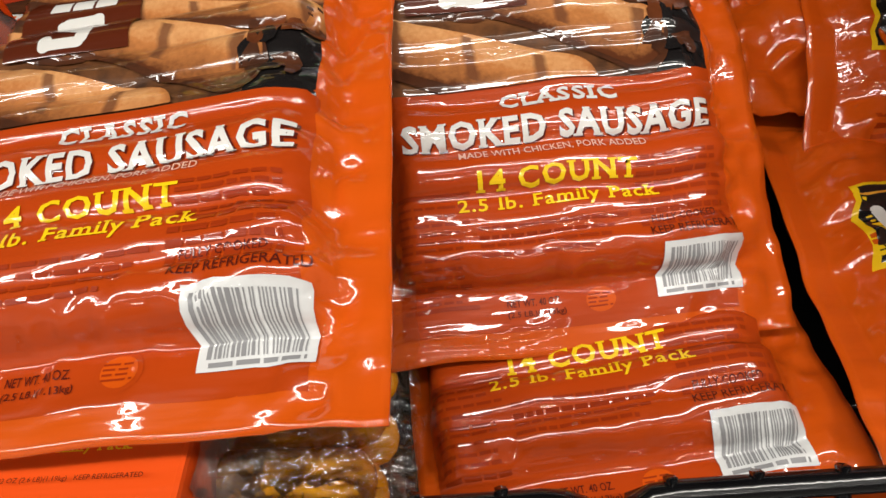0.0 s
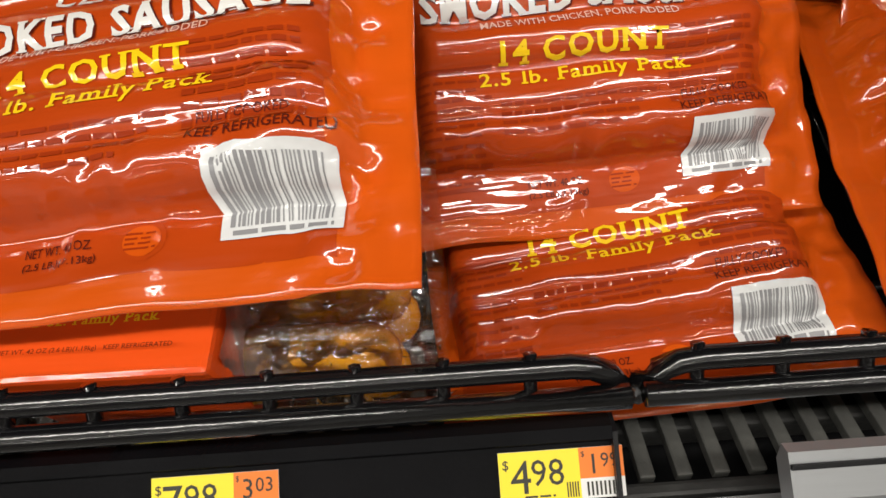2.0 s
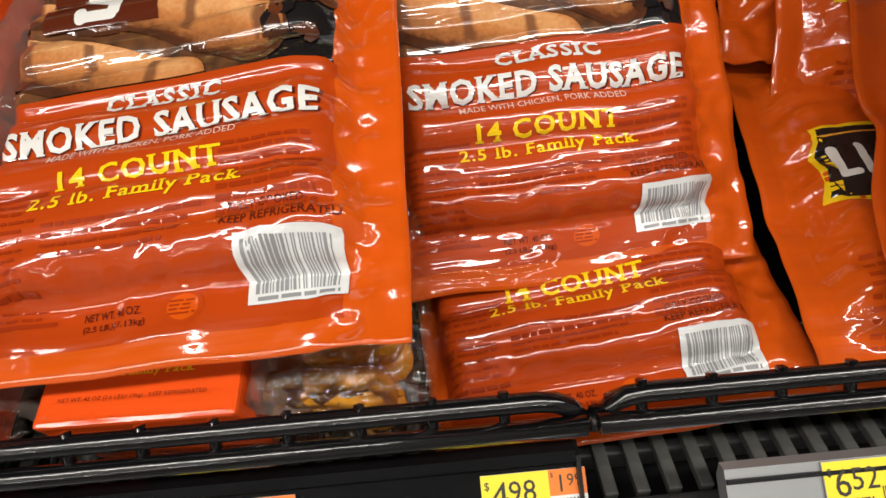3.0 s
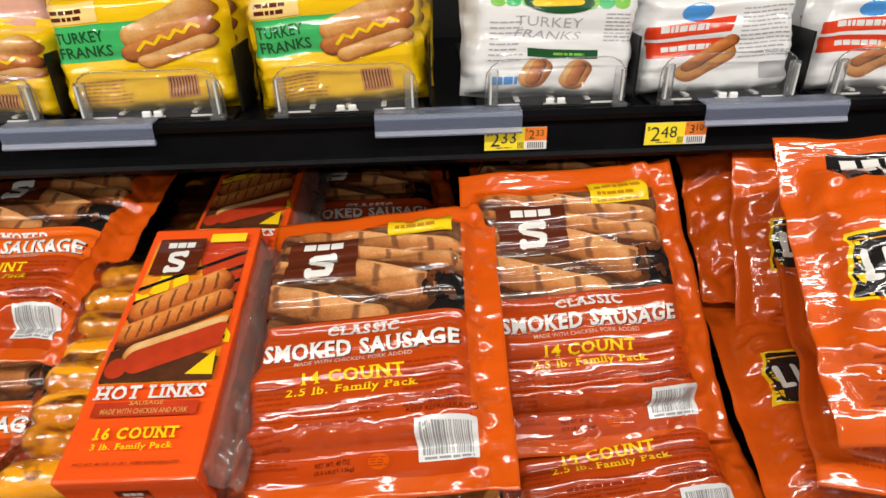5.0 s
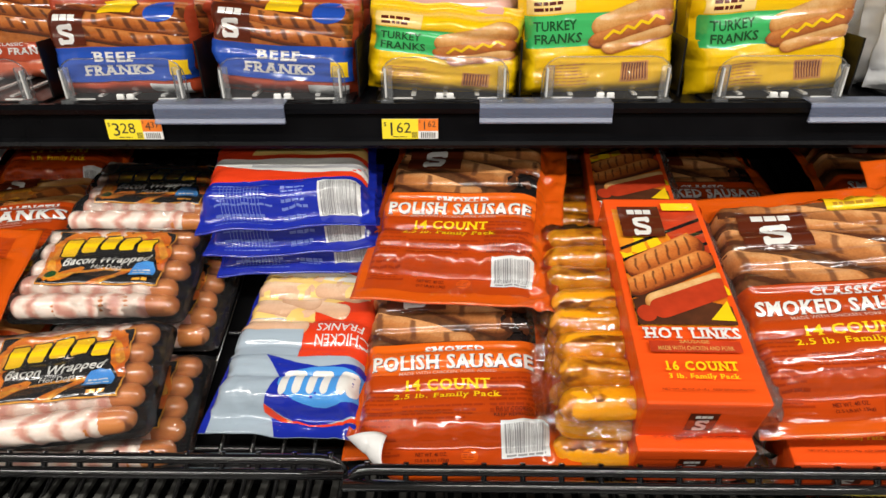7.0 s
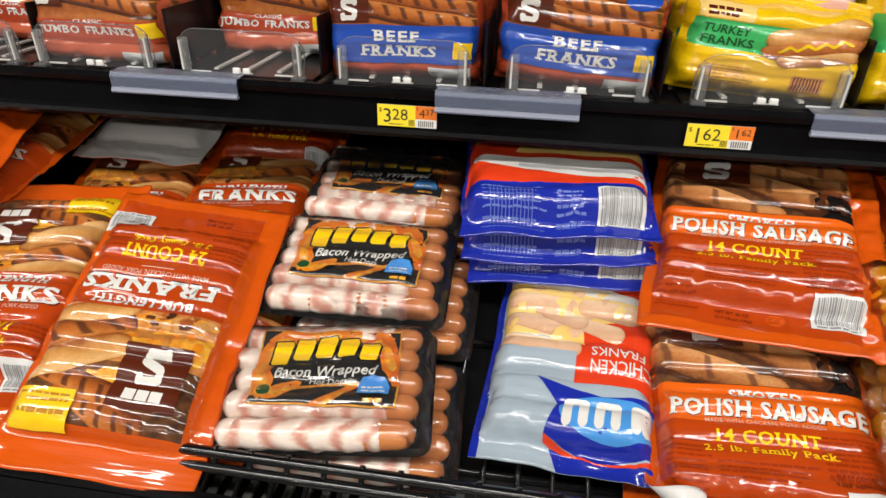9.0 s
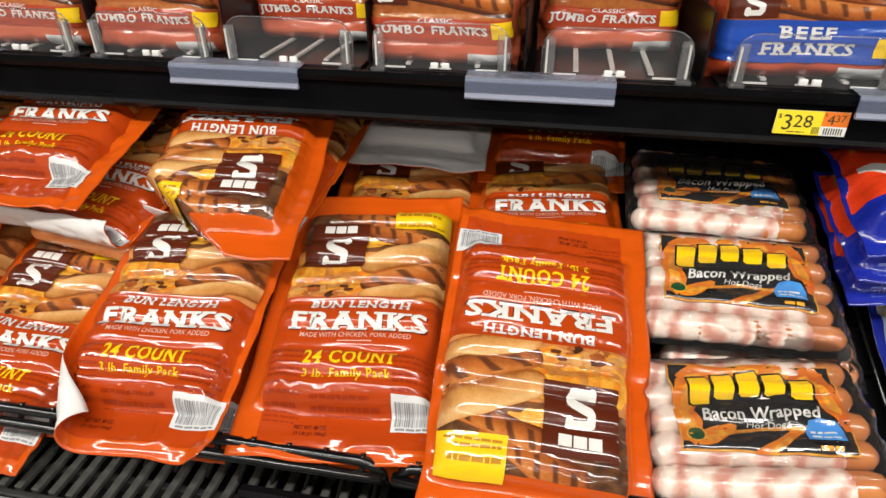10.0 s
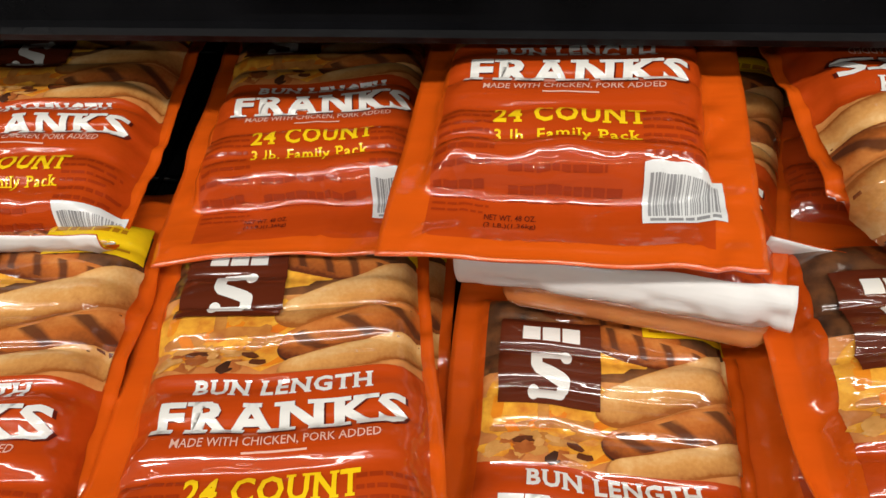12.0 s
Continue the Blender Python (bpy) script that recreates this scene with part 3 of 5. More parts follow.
def logo_block(art, x0, y0, x1, y1, layer, where="logo"):
    """The maroon panel: three small white blocks over a bold white double hook of rounded bars."""
    art.rect(where, "maroon_print", x0, y0, x1, y1, layer)
    w, h, cx = x1 - x0, y1 - y0, (x0 + x1) / 2
    for k in (-1, 0, 1):
        art.rect(where, "white_print", cx + k * w * 0.20 - w * 0.088, y1 - h * 0.27, cx + k * w * 0.20 + w * 0.088, y1 - h * 0.12, layer + 1)
    r = h * 0.065
    for xa, ya, xb, yb in ((-0.10, 0.555, 0.13, 0.57), (-0.14, 0.53, -0.14, 0.42), (-0.12, 0.39, 0.11, 0.30), (0.14, 0.28, 0.13, 0.17), (-0.14, 0.12, 0.10, 0.12), (0.15, 0.585, 0.15, 0.52), (-0.16, 0.10, -0.16, 0.18)):
        art.capsule(where, "white_print", cx + xa * w, y0 + ya * h, cx + xb * w, y0 + yb * h, r, layer + 1)


def sausage_art(kind):
    """Family pack of large smoked sausages: 200 by 270 mm."""
    art = Art(205, 275, 50, 92, -3.5, 1.12, ((0, 33, 67, 95, 109, 124.5, 136, 151, 160, 192, 240, 254, 270), (0, 16, 48, 77, 90, 102, 115, 131, 140, 184, 229, 252, 275)))
    art.rect("fine_print", "deep_red_film", 13, 28, 171, 160, 1)
    art.rect("picture", "photo_shade", 13, 160, 170, 247, 1)
    art.rect("picture", "black_print", 144, 160, 170, 206, 1.5)
    window = (13, 160, 170, 247)
    for k, (x0, y0, x1, y1, r) in enumerate(((16, 238, 60, 226, 9), (24, 252, 160, 216, 11), (14, 214, 60, 200, 10), (80, 222, 164, 199, 10), (60, 212, 136, 177, 14), (16, 184, 104, 156, 12.5))):
        art.roll("sausage_print#%d" % k, "photo_char", x0 + 1, y0 - 3, x1 + 2, y1 - 3, r, 2 + 0.9 * k, window)
        art.roll("sausage_print#%d" % k, "photo_roll_sausage", x0, y0, x1, y1, r, 2.4 + 0.9 * k, window, 0.8)
    rng = random.Random(9)
    for k in range(12):
        art.oval("crumb_print", rng.choice(("photo_frank_edge", "photo_char", "black_print")), rng.uniform(142, 166), rng.uniform(166, 190), 5, 3.5, 8, rng.uniform(0, 90), 9, 0.6)
    logo_block(art, 30, 192, 88, 240, 9)
    art.rect("badge", "yellow_print", 112, 236, 163, 254, 9)
    art.bars("badge_print", "badge_ink", 118, 239, 158, 252, 3, 10, 0.45)
    first, second = ("CLASSIC", "SMOKED SAUSAGE") if kind == "smoked" else ("SMOKED", "POLISH SAUSAGE")
    if kind != "smoked":
        art.rect("fine_print", "orange_band", 14, 124, 170, 160, 2)
    art.text("lettering", "dark_print", second, 94.7, 135.3, 144, 13.4, 3.4, bold=0.042, slab=0.05)
    art.text("lettering", "white_print", first, 96, 151, 54, 9, 4, bold=0.028, slab=0.11)
    art.text("lettering", "white_print", second, 94, 136, 143, 13, 4, bold=0.034, slab=0.05)
    art.text("lettering", "pale_print", "MADE WITH CHICKEN, PORK ADDED", 90, 124.5, 86, 4.6, 4, bold=0.005)
    art.text("lettering", "yellow_print", "14 COUNT", 90, 109, 74, 11.5, 4, bold=0.028, slab=0.07)
    art.text("lettering", "yellow_print", "2.5 lb. Family Pack", 90, 95, 92, 9, 4, bold=0.016, slab=0.08)
    art.bars("fine_print", "fine_ink", 52, 70, 122, 88, 4, 3, 0.4, 2)
    art.bars("fine_print", "fine_ink", 126, 84, 168, 118, 7, 3, 0.5, 3)
    art.bars("fine_print", "fine_ink", 126, 77, 168, 82, 1, 3, 0.9, 4)
    art.rect("fine_print", "fine_ink", 15, 102, 50, 104.5, 3)
    art.rect("fine_print", "fine_ink", 15, 44, 50, 46.5, 3)
    art.bars("fine_print", "fine_ink", 17, 48, 49, 100, 12, 3, 0.35, 6)
    art.text("fine_print", "dark_print", "KEEP REFRIGERATED", 152, 74.5, 46, 4, 3, bold=0.01)
    art.text("fine_print", "dark_print", "FULLY COOKED", 146, 81, 30, 4, 3, bold=0.01)
    art.text("fine_print", "dark_print", "NET WT. 40 OZ.", 76, 46, 26, 4.2, 3, bold=0.01)
    art.text("fine_print", "dark_print", "(2.5 LB.)(1.13kg)", 77, 39.5, 28, 4.2, 3, bold=0.01)
    art.oval("fine_print", "deep_red_film", 108, 44, 9, 9, 2)
    art.oval("fine_print", "red_film", 108, 44, 7, 7, 3)
    art.bars("fine_print", "fine_ink", 102, 40, 114, 49, 4, 4, 0.4, 8)
    art.barcode(134, 41, 173, 69, 5)
    return art.done()


def franks_art():
    """Family pack of bun length franks: 190 by 275 mm."""
    art = Art(200, 300, 50, 100, 12.0, 1.0, ((0, 30, 62, 78.5, 92, 110.5, 124, 142, 150, 197, 248, 258, 275), (0, 14, 44, 70, 85, 109, 124, 141, 150, 184, 242, 266, 300)))
    art.rect("fine_print", "deep_red_film", 12, 28, 164, 152, 1)
    art.rect("picture", "photo_shade", 12, 150, 163, 256, 1)
    art.rect("picture", "photo_frank_light", 12, 150, 163, 214, 2)
    art.rect("picture", "photo_fries", 12, 176, 92, 202, 2.5)
    art.rect("picture", "photo_shade", 12, 226, 163, 256, 2)
    art.roll("sausage_print#b", "photo_roll_frank", 50, 258, 124, 238, 8, 3, (12, 150, 163, 256))
    art.roll("sausage_print#c", "photo_roll_frank", 86, 240, 156, 222, 9, 3.5, (12, 150, 163, 256))
    for cx, cy, rx, ry in ((40, 182, 26, 12), (72, 168, 22, 14), (30, 162, 16, 9), (94, 228, 20, 8), (30, 206, 16, 10)):
        art.oval("crumb_print", "photo_fries", cx, cy, rx, ry, 3, 10, 20, 0.4)
    rng = random.Random(3)
    for k in range(22):
        x, y = rng.uniform(18, 84), rng.uniform(158, 196)
        a = rng.uniform(-0.5, 1.9)
        art.capsule("crumb_print", rng.choice(("photo_fries", "photo_fire", "photo_bun")), x, y, x + 18 * math.cos(a), y + 14 * math.sin(a), 3.4, 3 + k % 3, 3)
    for k in range(9):
        art.oval("crumb_print", rng.choice(("photo_char", "photo_bun_light", "photo_frank")), rng.uniform(20, 80), rng.uniform(154, 172), 6, 4, 6, rng.uniform(0, 90), 9, 0.6)
    window = (12, 150, 163, 256)
    art.roll("bun_print#a", "photo_roll_bun", 92, 199, 170, 228, 13, 6.5, window)
    art.roll("sausage_print#a", "photo_char", 97, 170.5, 170, 195.5, 14.6, 7.2, window)
    art.roll("sausage_print#a", "photo_roll_frank", 97, 172, 170, 197, 14, 7.6, window)
    art.roll("bun_print#b", "photo_roll_bun", 96, 150, 170, 174, 12, 8.3, window)
    rng = random.Random(5)
    for k in range(16):
        art.oval("crumb_print", rng.choice(("photo_frank_edge", "photo_roll_bun", "photo_bun_light", "photo_frank")), rng.uniform(20, 76), rng.uniform(153, 170), rng.uniform(4, 8), 3, 6 + 0.1 * k, rng.uniform(-20, 30), 9, 0.6)
    logo_block(art, 22, 197, 82, 248, 13)
    art.rect("badge", "yellow_print", 108, 241, 162, 258, 13)
    art.bars("badge_print", "badge_ink", 112, 244, 158, 256, 3, 14, 0.4)
    art.text("lettering", "dark_print", "FRANKS", 88.9, 123.2, 131, 17.4, 3.4, bold=0.032, slab=0.09)
    art.text("lettering", "white_print", "BUN LENGTH", 88, 142, 96, 10, 4, bold=0.032, slab=0.06)
    art.text("lettering", "white_print", "FRANKS", 88, 124, 130, 17, 4, bold=0.036, slab=0.10)
    art.text("lettering", "pale_print", "MADE WITH CHICKEN, PORK ADDED", 88, 110.5, 104, 4.8, 4, bold=0.005)
    art.rect("lettering", "pale_print", 72, 105.6, 104, 106.4, 4)
    art.text("lettering", "yellow_print", "24 COUNT", 88, 92, 84, 11.5, 4, bold=0.028, slab=0.07)
    art.text("lettering", "yellow_print", "3 lb. Family Pack", 87, 78.5, 80, 8.5, 4, bold=0.016, slab=0.08)
    art.bars("fine_print", "fine_ink", 14, 48, 50, 100, 11, 3, 0.35, 6)
    art.bars("fine_print", "fine_ink", 128, 70, 162, 98, 6, 3, 0.4, 7)
    art.bars("fine_print", "fine_ink", 56, 58, 118, 70, 3, 3, 0.4, 9)
    art.text("fine_print", "dark_print", "NET WT. 48 OZ.", 58, 46, 28, 4.2, 3, bold=0.01)
    art.text("fine_print", "dark_print", "(3 LB.)(1.36kg)", 58, 40, 28, 4.2, 3, bold=0.01)
    art.oval("fine_print", "deep_red_film", 106, 42, 8, 8, 2)
    art.barcode(128, 45, 170, 69, 5)
    return art.done()


def links_art(weight):
    """Cardboard sleeve of the hot links: 100 by 248 mm."""
    art = Art(100, 248, 4, 8, 0.0, 1.0, ((0, 17, 36, 48, 66, 73, 83, 92, 198, 236, 248), (0, 9, 21, 32, 50, 57, 65, 76, 187, 232, 248)))
    art.rect("picture", "photo_fire", 5, 92, 95, 236, 1)
    art.poly("picture", "photo_tomato", ((44, 236), (95, 236), (95, 172), (78, 206), (60, 196)), 2)
    rng = random.Random(8)
    for k in range(9):
        x, y = rng.uniform(8, 90), rng.uniform(120, 200)
        art.oval("picture", "yellow_print", x, y, 7, 12, 3, rng.uniform(0, 60), 9, 0.7)
    for k in range(7):
        art.poly("picture", "black_print", ((5, 96 + 15 * k), (5, 92 + 15 * k), (95, 130 + 15 * k), (95, 134 + 15 * k)), 4)
    art.roll("sausage_print#1", "photo_char", 19, 158, 77, 188, 14, 5, (5, 92, 95, 236))
    art.roll("sausage_print#1", "photo_roll_link", 18, 160, 76, 190, 13, 6, (5, 92, 95, 236))
    art.roll("sausage_print#2", "photo_char", 13, 134, 85, 168, 12, 8, (5, 92, 95, 236))
    art.roll("sausage_print#2", "photo_roll_link", 12, 136, 84, 170, 11, 9, (5, 92, 95, 236))
    art.poly("picture", "photo_char", ((5, 92), (95, 92), (95, 112), (40, 128), (5, 120)), 13)
    art.roll("bun_print#3", "photo_roll_bun", 28, 116, 92, 140, 12, 13.5, (5, 92, 95, 236))
    art.roll("tomato_print#3", "photo_tomato", 30, 110, 92, 134, 11, 14, (5, 92, 95, 236))
    art.oval("picture", "photo_tomato", 15, 104, 9, 9, 15)
    art.poly("picture", "yellow_print", ((72, 97), (94, 96), (92, 118)), 15)
    logo_block(art, 10, 198, 54, 236, 18)
    art.rect("badge", "yellow_print", 58, 231, 92, 240, 18)
    art.text("lettering", "white_print", "HOT LINKS", 50, 83, 86, 12, 18, bold=0.028, slab=0.11)
    art.rect("lettering", "photo_tomato", 10, 62, 90, 74, 17)
    art.text("lettering", "photo_bun_light", "SAUSAGE", 50, 73, 26, 4, 18, bold=0.01)
    art.text("lettering", "photo_bun_light", "MADE WITH CHICKEN AND PORK", 50, 66, 66, 4.4, 18, bold=0.005)
    art.text("lettering", "yellow_print", "16 COUNT", 50, 48, 62, 10, 18, bold=0.028, slab=0.11)
    art.text("lettering", "yellow_print", "3 lb. Family Pack" if weight == 48 else "42 oz. Family Pack", 50, 36, 60, 7.5, 18, bold=0.016, slab=0.08)
    art.text("fine_print", "dark_print", "NET WT. 48 OZ. (3 LB.)   KEEP REFRIGERATED" if weight == 48 else "NET WT. 42 OZ (2.6 LB)(1.19kg)   KEEP REFRIGERATED", 50, 17, 76, 4.4, 18, bold=0.005)
    return art.done()


def plain_red_art():
    """Orange red bag of hot links with a black, yellow lined emblem: 200 by 260 mm."""
    art = Art(200, 260, 44, 70)
    art.poly("logo", "yellow_print", ((26, 110), (30, 164), (84, 167), (83, 109), (56, 106)), 1)
    art.poly("logo", "black_print", ((28.5, 112.5), (32.5, 161.5), (81.5, 164), (80.5, 111.5), (56, 109)), 2)
    art.poly("logo", "photo_fries", ((32, 156), (81, 159), (81, 160.2), (32, 157.2)), 3)
    for k in range(3):
        art.capsule("logo", "white_print", 38 + 14 * k, 126, 38 + 14 * k, 147, 2.4, 3, 4)
        art.capsule("logo", "white_print", 38 + 14 * k, 126, 45 + 14 * k, 126, 2.4, 3, 4)
    art.text("lettering", "photo_bun", "GLUTEN", 62, 96, 40, 8, 2, bold=0.01)
    art.bars("fine_print", "deep_red_film", 30, 22, 84, 76, 9, 1, 0.45, 4)
    art.bars("fine_print", "deep_red_film", 96, 22, 180, 70, 7, 1, 0.45, 5)
    art.poly("badge", "black_print", ((40, 214), (44, 246), (140, 246), (134, 214)), 1)
    for k in range(4):
        art.rect("badge_print", "white_print", 54 + 18 * k, 220, 67 + 18 * k, 240, 2)
    return art.done()


def turkey_yellow_art():
    """Yellow pack of turkey franks: 160 by 172 mm."""
    art = Art(160, 172, 34, 40)
    art.rect("lettering", "green_print", 6, 78, 110, 124, 1)
    art.text("lettering", "dark_green_print", "TURKEY", 34, 109, 42, 14, 3, bold=0.02)
    art.text("lettering", "dark_green_print", "FRANKS", 37, 91, 46, 14, 3, bold=0.02)
    art.rect("logo", "bread_print", 8, 126, 54, 150, 3)
    art.bars("logo", "dark_print", 14, 130, 48, 146, 2, 4, 0.6, 2)
    whole = (0, 0, 160, 172)
    art.roll("bun_print#a", "photo_roll_bun", 86, 104, 136, 130, 17, 4, whole)
    art.roll("sausage_print#a", "photo_roll_plain", 79, 85, 141, 109, 12, 6, whole)
    for k in range(8):
        x, y = 83 + 7 * k, 91 + 2.6 * k
        art.capsule("mustard_print", "yellow_print", x, y + (4 if k % 2 else -3), x + 7, y + 2.6 + (-3 if k % 2 else 4), 1.7, 9, 4)
    art.roll("bun_print#b", "photo_roll_bun", 90, 73, 142, 91, 9, 8, whole)
    art.rect("fine_print", "yellow_shade", 14, 16, 146, 66, 1)
    art.bars("fine_print", "photo_bun", 24, 22, 70, 56, 7, 2, 0.4, 3)
    art.rect("fine_print", "photo_bun", 100, 24, 128, 52, 2)
    for k in range(9):
        art.rect("fine_print", "dark_print", 102 + 2.8 * k, 27, 103.2 + 2.8 * k, 50, 3)
    return art.done()


def beef_art(kind):
    """Red brown pack of beef or jumbo franks: 155 by 122 mm."""
    art = Art(155, 122, 34, 40)
    art.rect("picture", "photo_frank", 6, 52, 149, 116, 1)
    for k, (x0, y0, x1, y1) in enumerate(((10, 122, 150, 102), (40, 100, 150, 84), (46, 84, 150, 66))):
        art.roll("sausage_print#%d" % k, "photo_char", x0, y0 - 2, x1, y1 - 2, 9, 2 + k, (6, 52, 149, 116))
        art.roll("sausage_print#%d" % k, "photo_roll_frank", x0, y0, x1, y1, 8.5, 2.5 + k, (6, 52, 149, 116))
    logo_block(art, 8, 68, 48, 108, 7)
    if kind == "beef":
        art.rect("lettering", "blue_print", 5, 24, 150, 66, 7)
        art.text("lettering", "white_print", "BEEF", 74, 54, 46, 12, 9, bold=0.028, slab=0.11)
        art.text("lettering", "white_print", "FRANKS", 76, 38, 76, 13, 9, bold=0.028, slab=0.11)
        art.oval("seal_print", "blue_print", 126, 104, 16, 11, 7)
        art.rect("badge", "yellow_print", 130, 30, 146, 48, 9)
        art.rect("weight_badge", "yellow_print", 62, 104, 96, 118, 7)
    else:
        art.rect("lettering", "brown_film", 6, 30, 149, 54, 7)
        art.text("lettering", "white_print", "CLASSIC", 74, 52, 34, 4.5, 9, bold=0.01)
        art.text("lettering", "white_print", "JUMBO FRANKS", 70, 42, 112, 11, 9, bold=0.028, slab=0.11)
        art.rect("badge", "yellow_print", 130, 36, 148, 52, 9)
    art.rect("barcode_label", "barcode_white", 106, 7, 146, 20, 3)
    return art.done()


def turkey_white_art():
    """White pack of turkey franks with a green striped awning: 165 by 172 mm."""
    art = Art(165, 200, 34, 40)
    for k in range(9):
        c = "green_print" if k % 2 else "light_green_print"
        art.rect("logo", c, 22 + 14 * k, 136, 36 + 14 * k, 166, 1)
        art.oval("logo", c, 29 + 14 * k, 137, 7, 6, 2)
    art.oval("logo", "dark_green_print", 84, 138, 32, 14, 4)
    art.capsule("logo", "yellow_print", 64, 136, 102, 140, 4.5, 5)
    art.text("lettering", "grey_print", "TURKEY", 76, 112, 62, 13, 2, bold=0.0)
    art.text("lettering", "grey_print", "FRANKS", 76, 95, 62, 11, 2, bold=0.0, shear=0.2)
    art.rect("lettering", "dark_green_print", 58, 64, 124, 76, 2)
    art.bars("lettering", "light_green_print", 82, 68, 120, 73, 1, 3, 0.7, 2)
    for cx in (66, 104):
        art.roll("bun_print#%d" % cx, "photo_roll_bun", cx - 3, 34, cx + 3, 50, 13, 2, (0, 0, 165, 200))
        art.roll("sausage_print#%d" % cx, "photo_roll_plain", cx - 3, 32, cx + 4, 54, 6.5, 4, (0, 0, 165, 200))
    art.bars("fine_print", "grey_print", 128, 88, 158, 128, 8, 2, 0.4, 4)
    art.bars("fine_print", "grey_print", 22, 58, 54, 116, 8, 2, 0.3, 7)
    art.bars("fine_print", "sky_print", 26, 26, 54, 38, 1, 2, 0.9, 9)
    return art.done()


def white_red_art():
    """White pack with a red banner and a picture of a frank: 165 by 160 mm."""
    art = Art(165, 160, 34, 40)
    art.poly("logo", "red_print", ((8, 104), (94, 112), (90, 92), (8, 88)), 2)
    art.bars("logo", "white_print", 18, 96, 82, 106, 1, 3, 0.8, 2)
    art.oval("logo", "sky_print", 54, 120, 16, 12, 1)
    art.rect("lettering", "red_print", 8, 62, 90, 84, 1)
    art.bars("lettering", "white_print", 20, 70, 80, 80, 1, 2, 0.7, 5)
    art.roll("bun_print", "photo_roll_bun", 50, 40, 84, 64, 14, 2.5, (0, 0, 165, 160))
    art.roll("sausage_print", "photo_roll_plain", 50, 48, 92, 80, 8, 4, (0, 0, 165, 160))
    art.bars("fine_print", "grey_print", 100, 56, 156, 126, 12, 1, 0.35, 3)
    art.rect("fine_print", "grey_print", 124, 26, 152, 48, 1)
    return art.done()


def chicken_art():
    """Pale blue and red pack of chicken franks lying head to foot: 178 by 280 mm."""
    art = Art(178, 280, 40, 84, 0.0, 1.0, ((0, 50, 82, 122, 138, 153, 170, 268, 280), (0, 14, 57, 91, 115, 131, 150, 262, 280)))
    art.rect("lettering", "blue_film", 0, 0, 8, 280, 1)
    art.rect("lettering", "red_print", 92, 122, 172, 268, 1)
    art.poly("picture", "white_print", ((8, 262), (60, 264), (130, 238), (166, 222), (166, 214), (110, 224), (8, 240)), 3)
    art.poly("picture", "grey_print", ((8, 268), (80, 266), (120, 254), (60, 258), (8, 260)), 4)
    art.poly("picture", "bread_print", ((10, 240), (96, 232), (152, 216), (158, 200), (98, 186), (100, 160), (60, 168), (12, 170)), 2)
    for k, (x0, y0, x1, y1, r) in enumerate(((24, 214, 72, 206, 13), (100, 210, 144, 202, 12), (22, 188, 66, 180, 12), (16, 160, 86, 154, 11), (98, 186, 130, 178, 10), (60, 196, 92, 190, 11))):
        art.roll("meat_print#%d" % k, "photo_roll_pink", x0, y0, x1, y1, r, 4 + 0.4 * k, (8, 122, 168, 262), 0.8)
    rng = random.Random(6)
    for k in range(34):
        cx, cy = rng.uniform(14, 140), rng.uniform(166, 232)
        if cx < 96 or cy > 190:
            art.oval("crumb_print", rng.choice(("bread_print", "bread_print", "photo_roll_pink")), cx, cy, rng.uniform(4, 9), rng.uniform(3, 6), 3 + 0.1 * k, rng.uniform(0, 90), 9, 0.6)
    art.poly("picture", "pale_blue_film", ((8, 148), (92, 150), (92, 122), (8, 120)), 6)
    art.text("lettering", "white_print", "CHICKEN", 138, 138, 62, 11, 3, 180, 0.005)
    art.text("lettering", "white_print", "FRANKS", 134, 153, 54, 11, 3, 180, 0.005)
    art.poly("logo", "blue_film", ((56, 122), (120, 104), (178, 112), (178, 58), (120, 50), (70, 62), (80, 88)), 3)
    art.oval("logo", "sky_print", 132, 82, 50, 22, 4)
    for cx, w in ((158, 9), (128, 15), (98, 15)):
        art.capsule("logo", "white_print", cx - w / 2, 92, cx - w / 2, 72, 4.5, 5)
        art.capsule("logo", "white_print", cx + w / 2, 92, cx + w / 2, 72, 4.5, 5)
        art.capsule("logo", "white_print", cx - w / 2, 92, cx + w / 2, 92, 4.5, 5)
    art.poly("logo", "red_print", ((70, 62), (120, 46), (178, 56), (178, 52), (120, 42), (70, 58)), 5)
    art.poly("lettering", "blue_film", ((76, 56), (178, 50), (178, 0), (84, 0)), 2)
    return art.done()


def blue_back_art():
    """Blue pack seen from its back, printed panels and a barcode: 205 by 190 mm."""
    art = Art(205, 168, 40, 46, 0.0, 1.0, ((0, 24, 100, 190), (0, 2, 56, 168)))
    art.rect("lettering", "red_print", 4, 92, 196, 184, 1)
    art.poly("picture", "white_print", ((10, 132), (40, 122), (110, 112), (196, 106), (196, 128), (110, 134), (10, 138)), 2)
    art.poly("picture", "grey_print", ((60, 122), (196, 112), (196, 117), (60, 128)), 3)
    art.poly("picture", "bread_print", ((56, 142), (196, 134), (196, 150), (60, 152)), 3)
    art.poly("picture", "photo_frank", ((10, 156), (196, 154), (196, 184), (10, 184)), 3)
    art.rect("lettering", "blue_film", 0, 24, 205, 100, 4)
    # mid blue marks: fine print, with the film's pale glare lines painted in
    art.bars("fine_print", "mid_blue_print", 22, 34, 92, 92, 8, 5, 0.22, 4)
    for k in range(12):
        art.rect("fine_print", "mid_blue_print", 30 + 4 * k, 40, 30.8 + 4 * k, 84, 6)
    art.bars("fine_print", "mid_blue_print", 100, 40, 132, 84, 7, 5, 0.4, 6)
    art.barcode(142, 42, 190, 88, 6)
    return art.done()


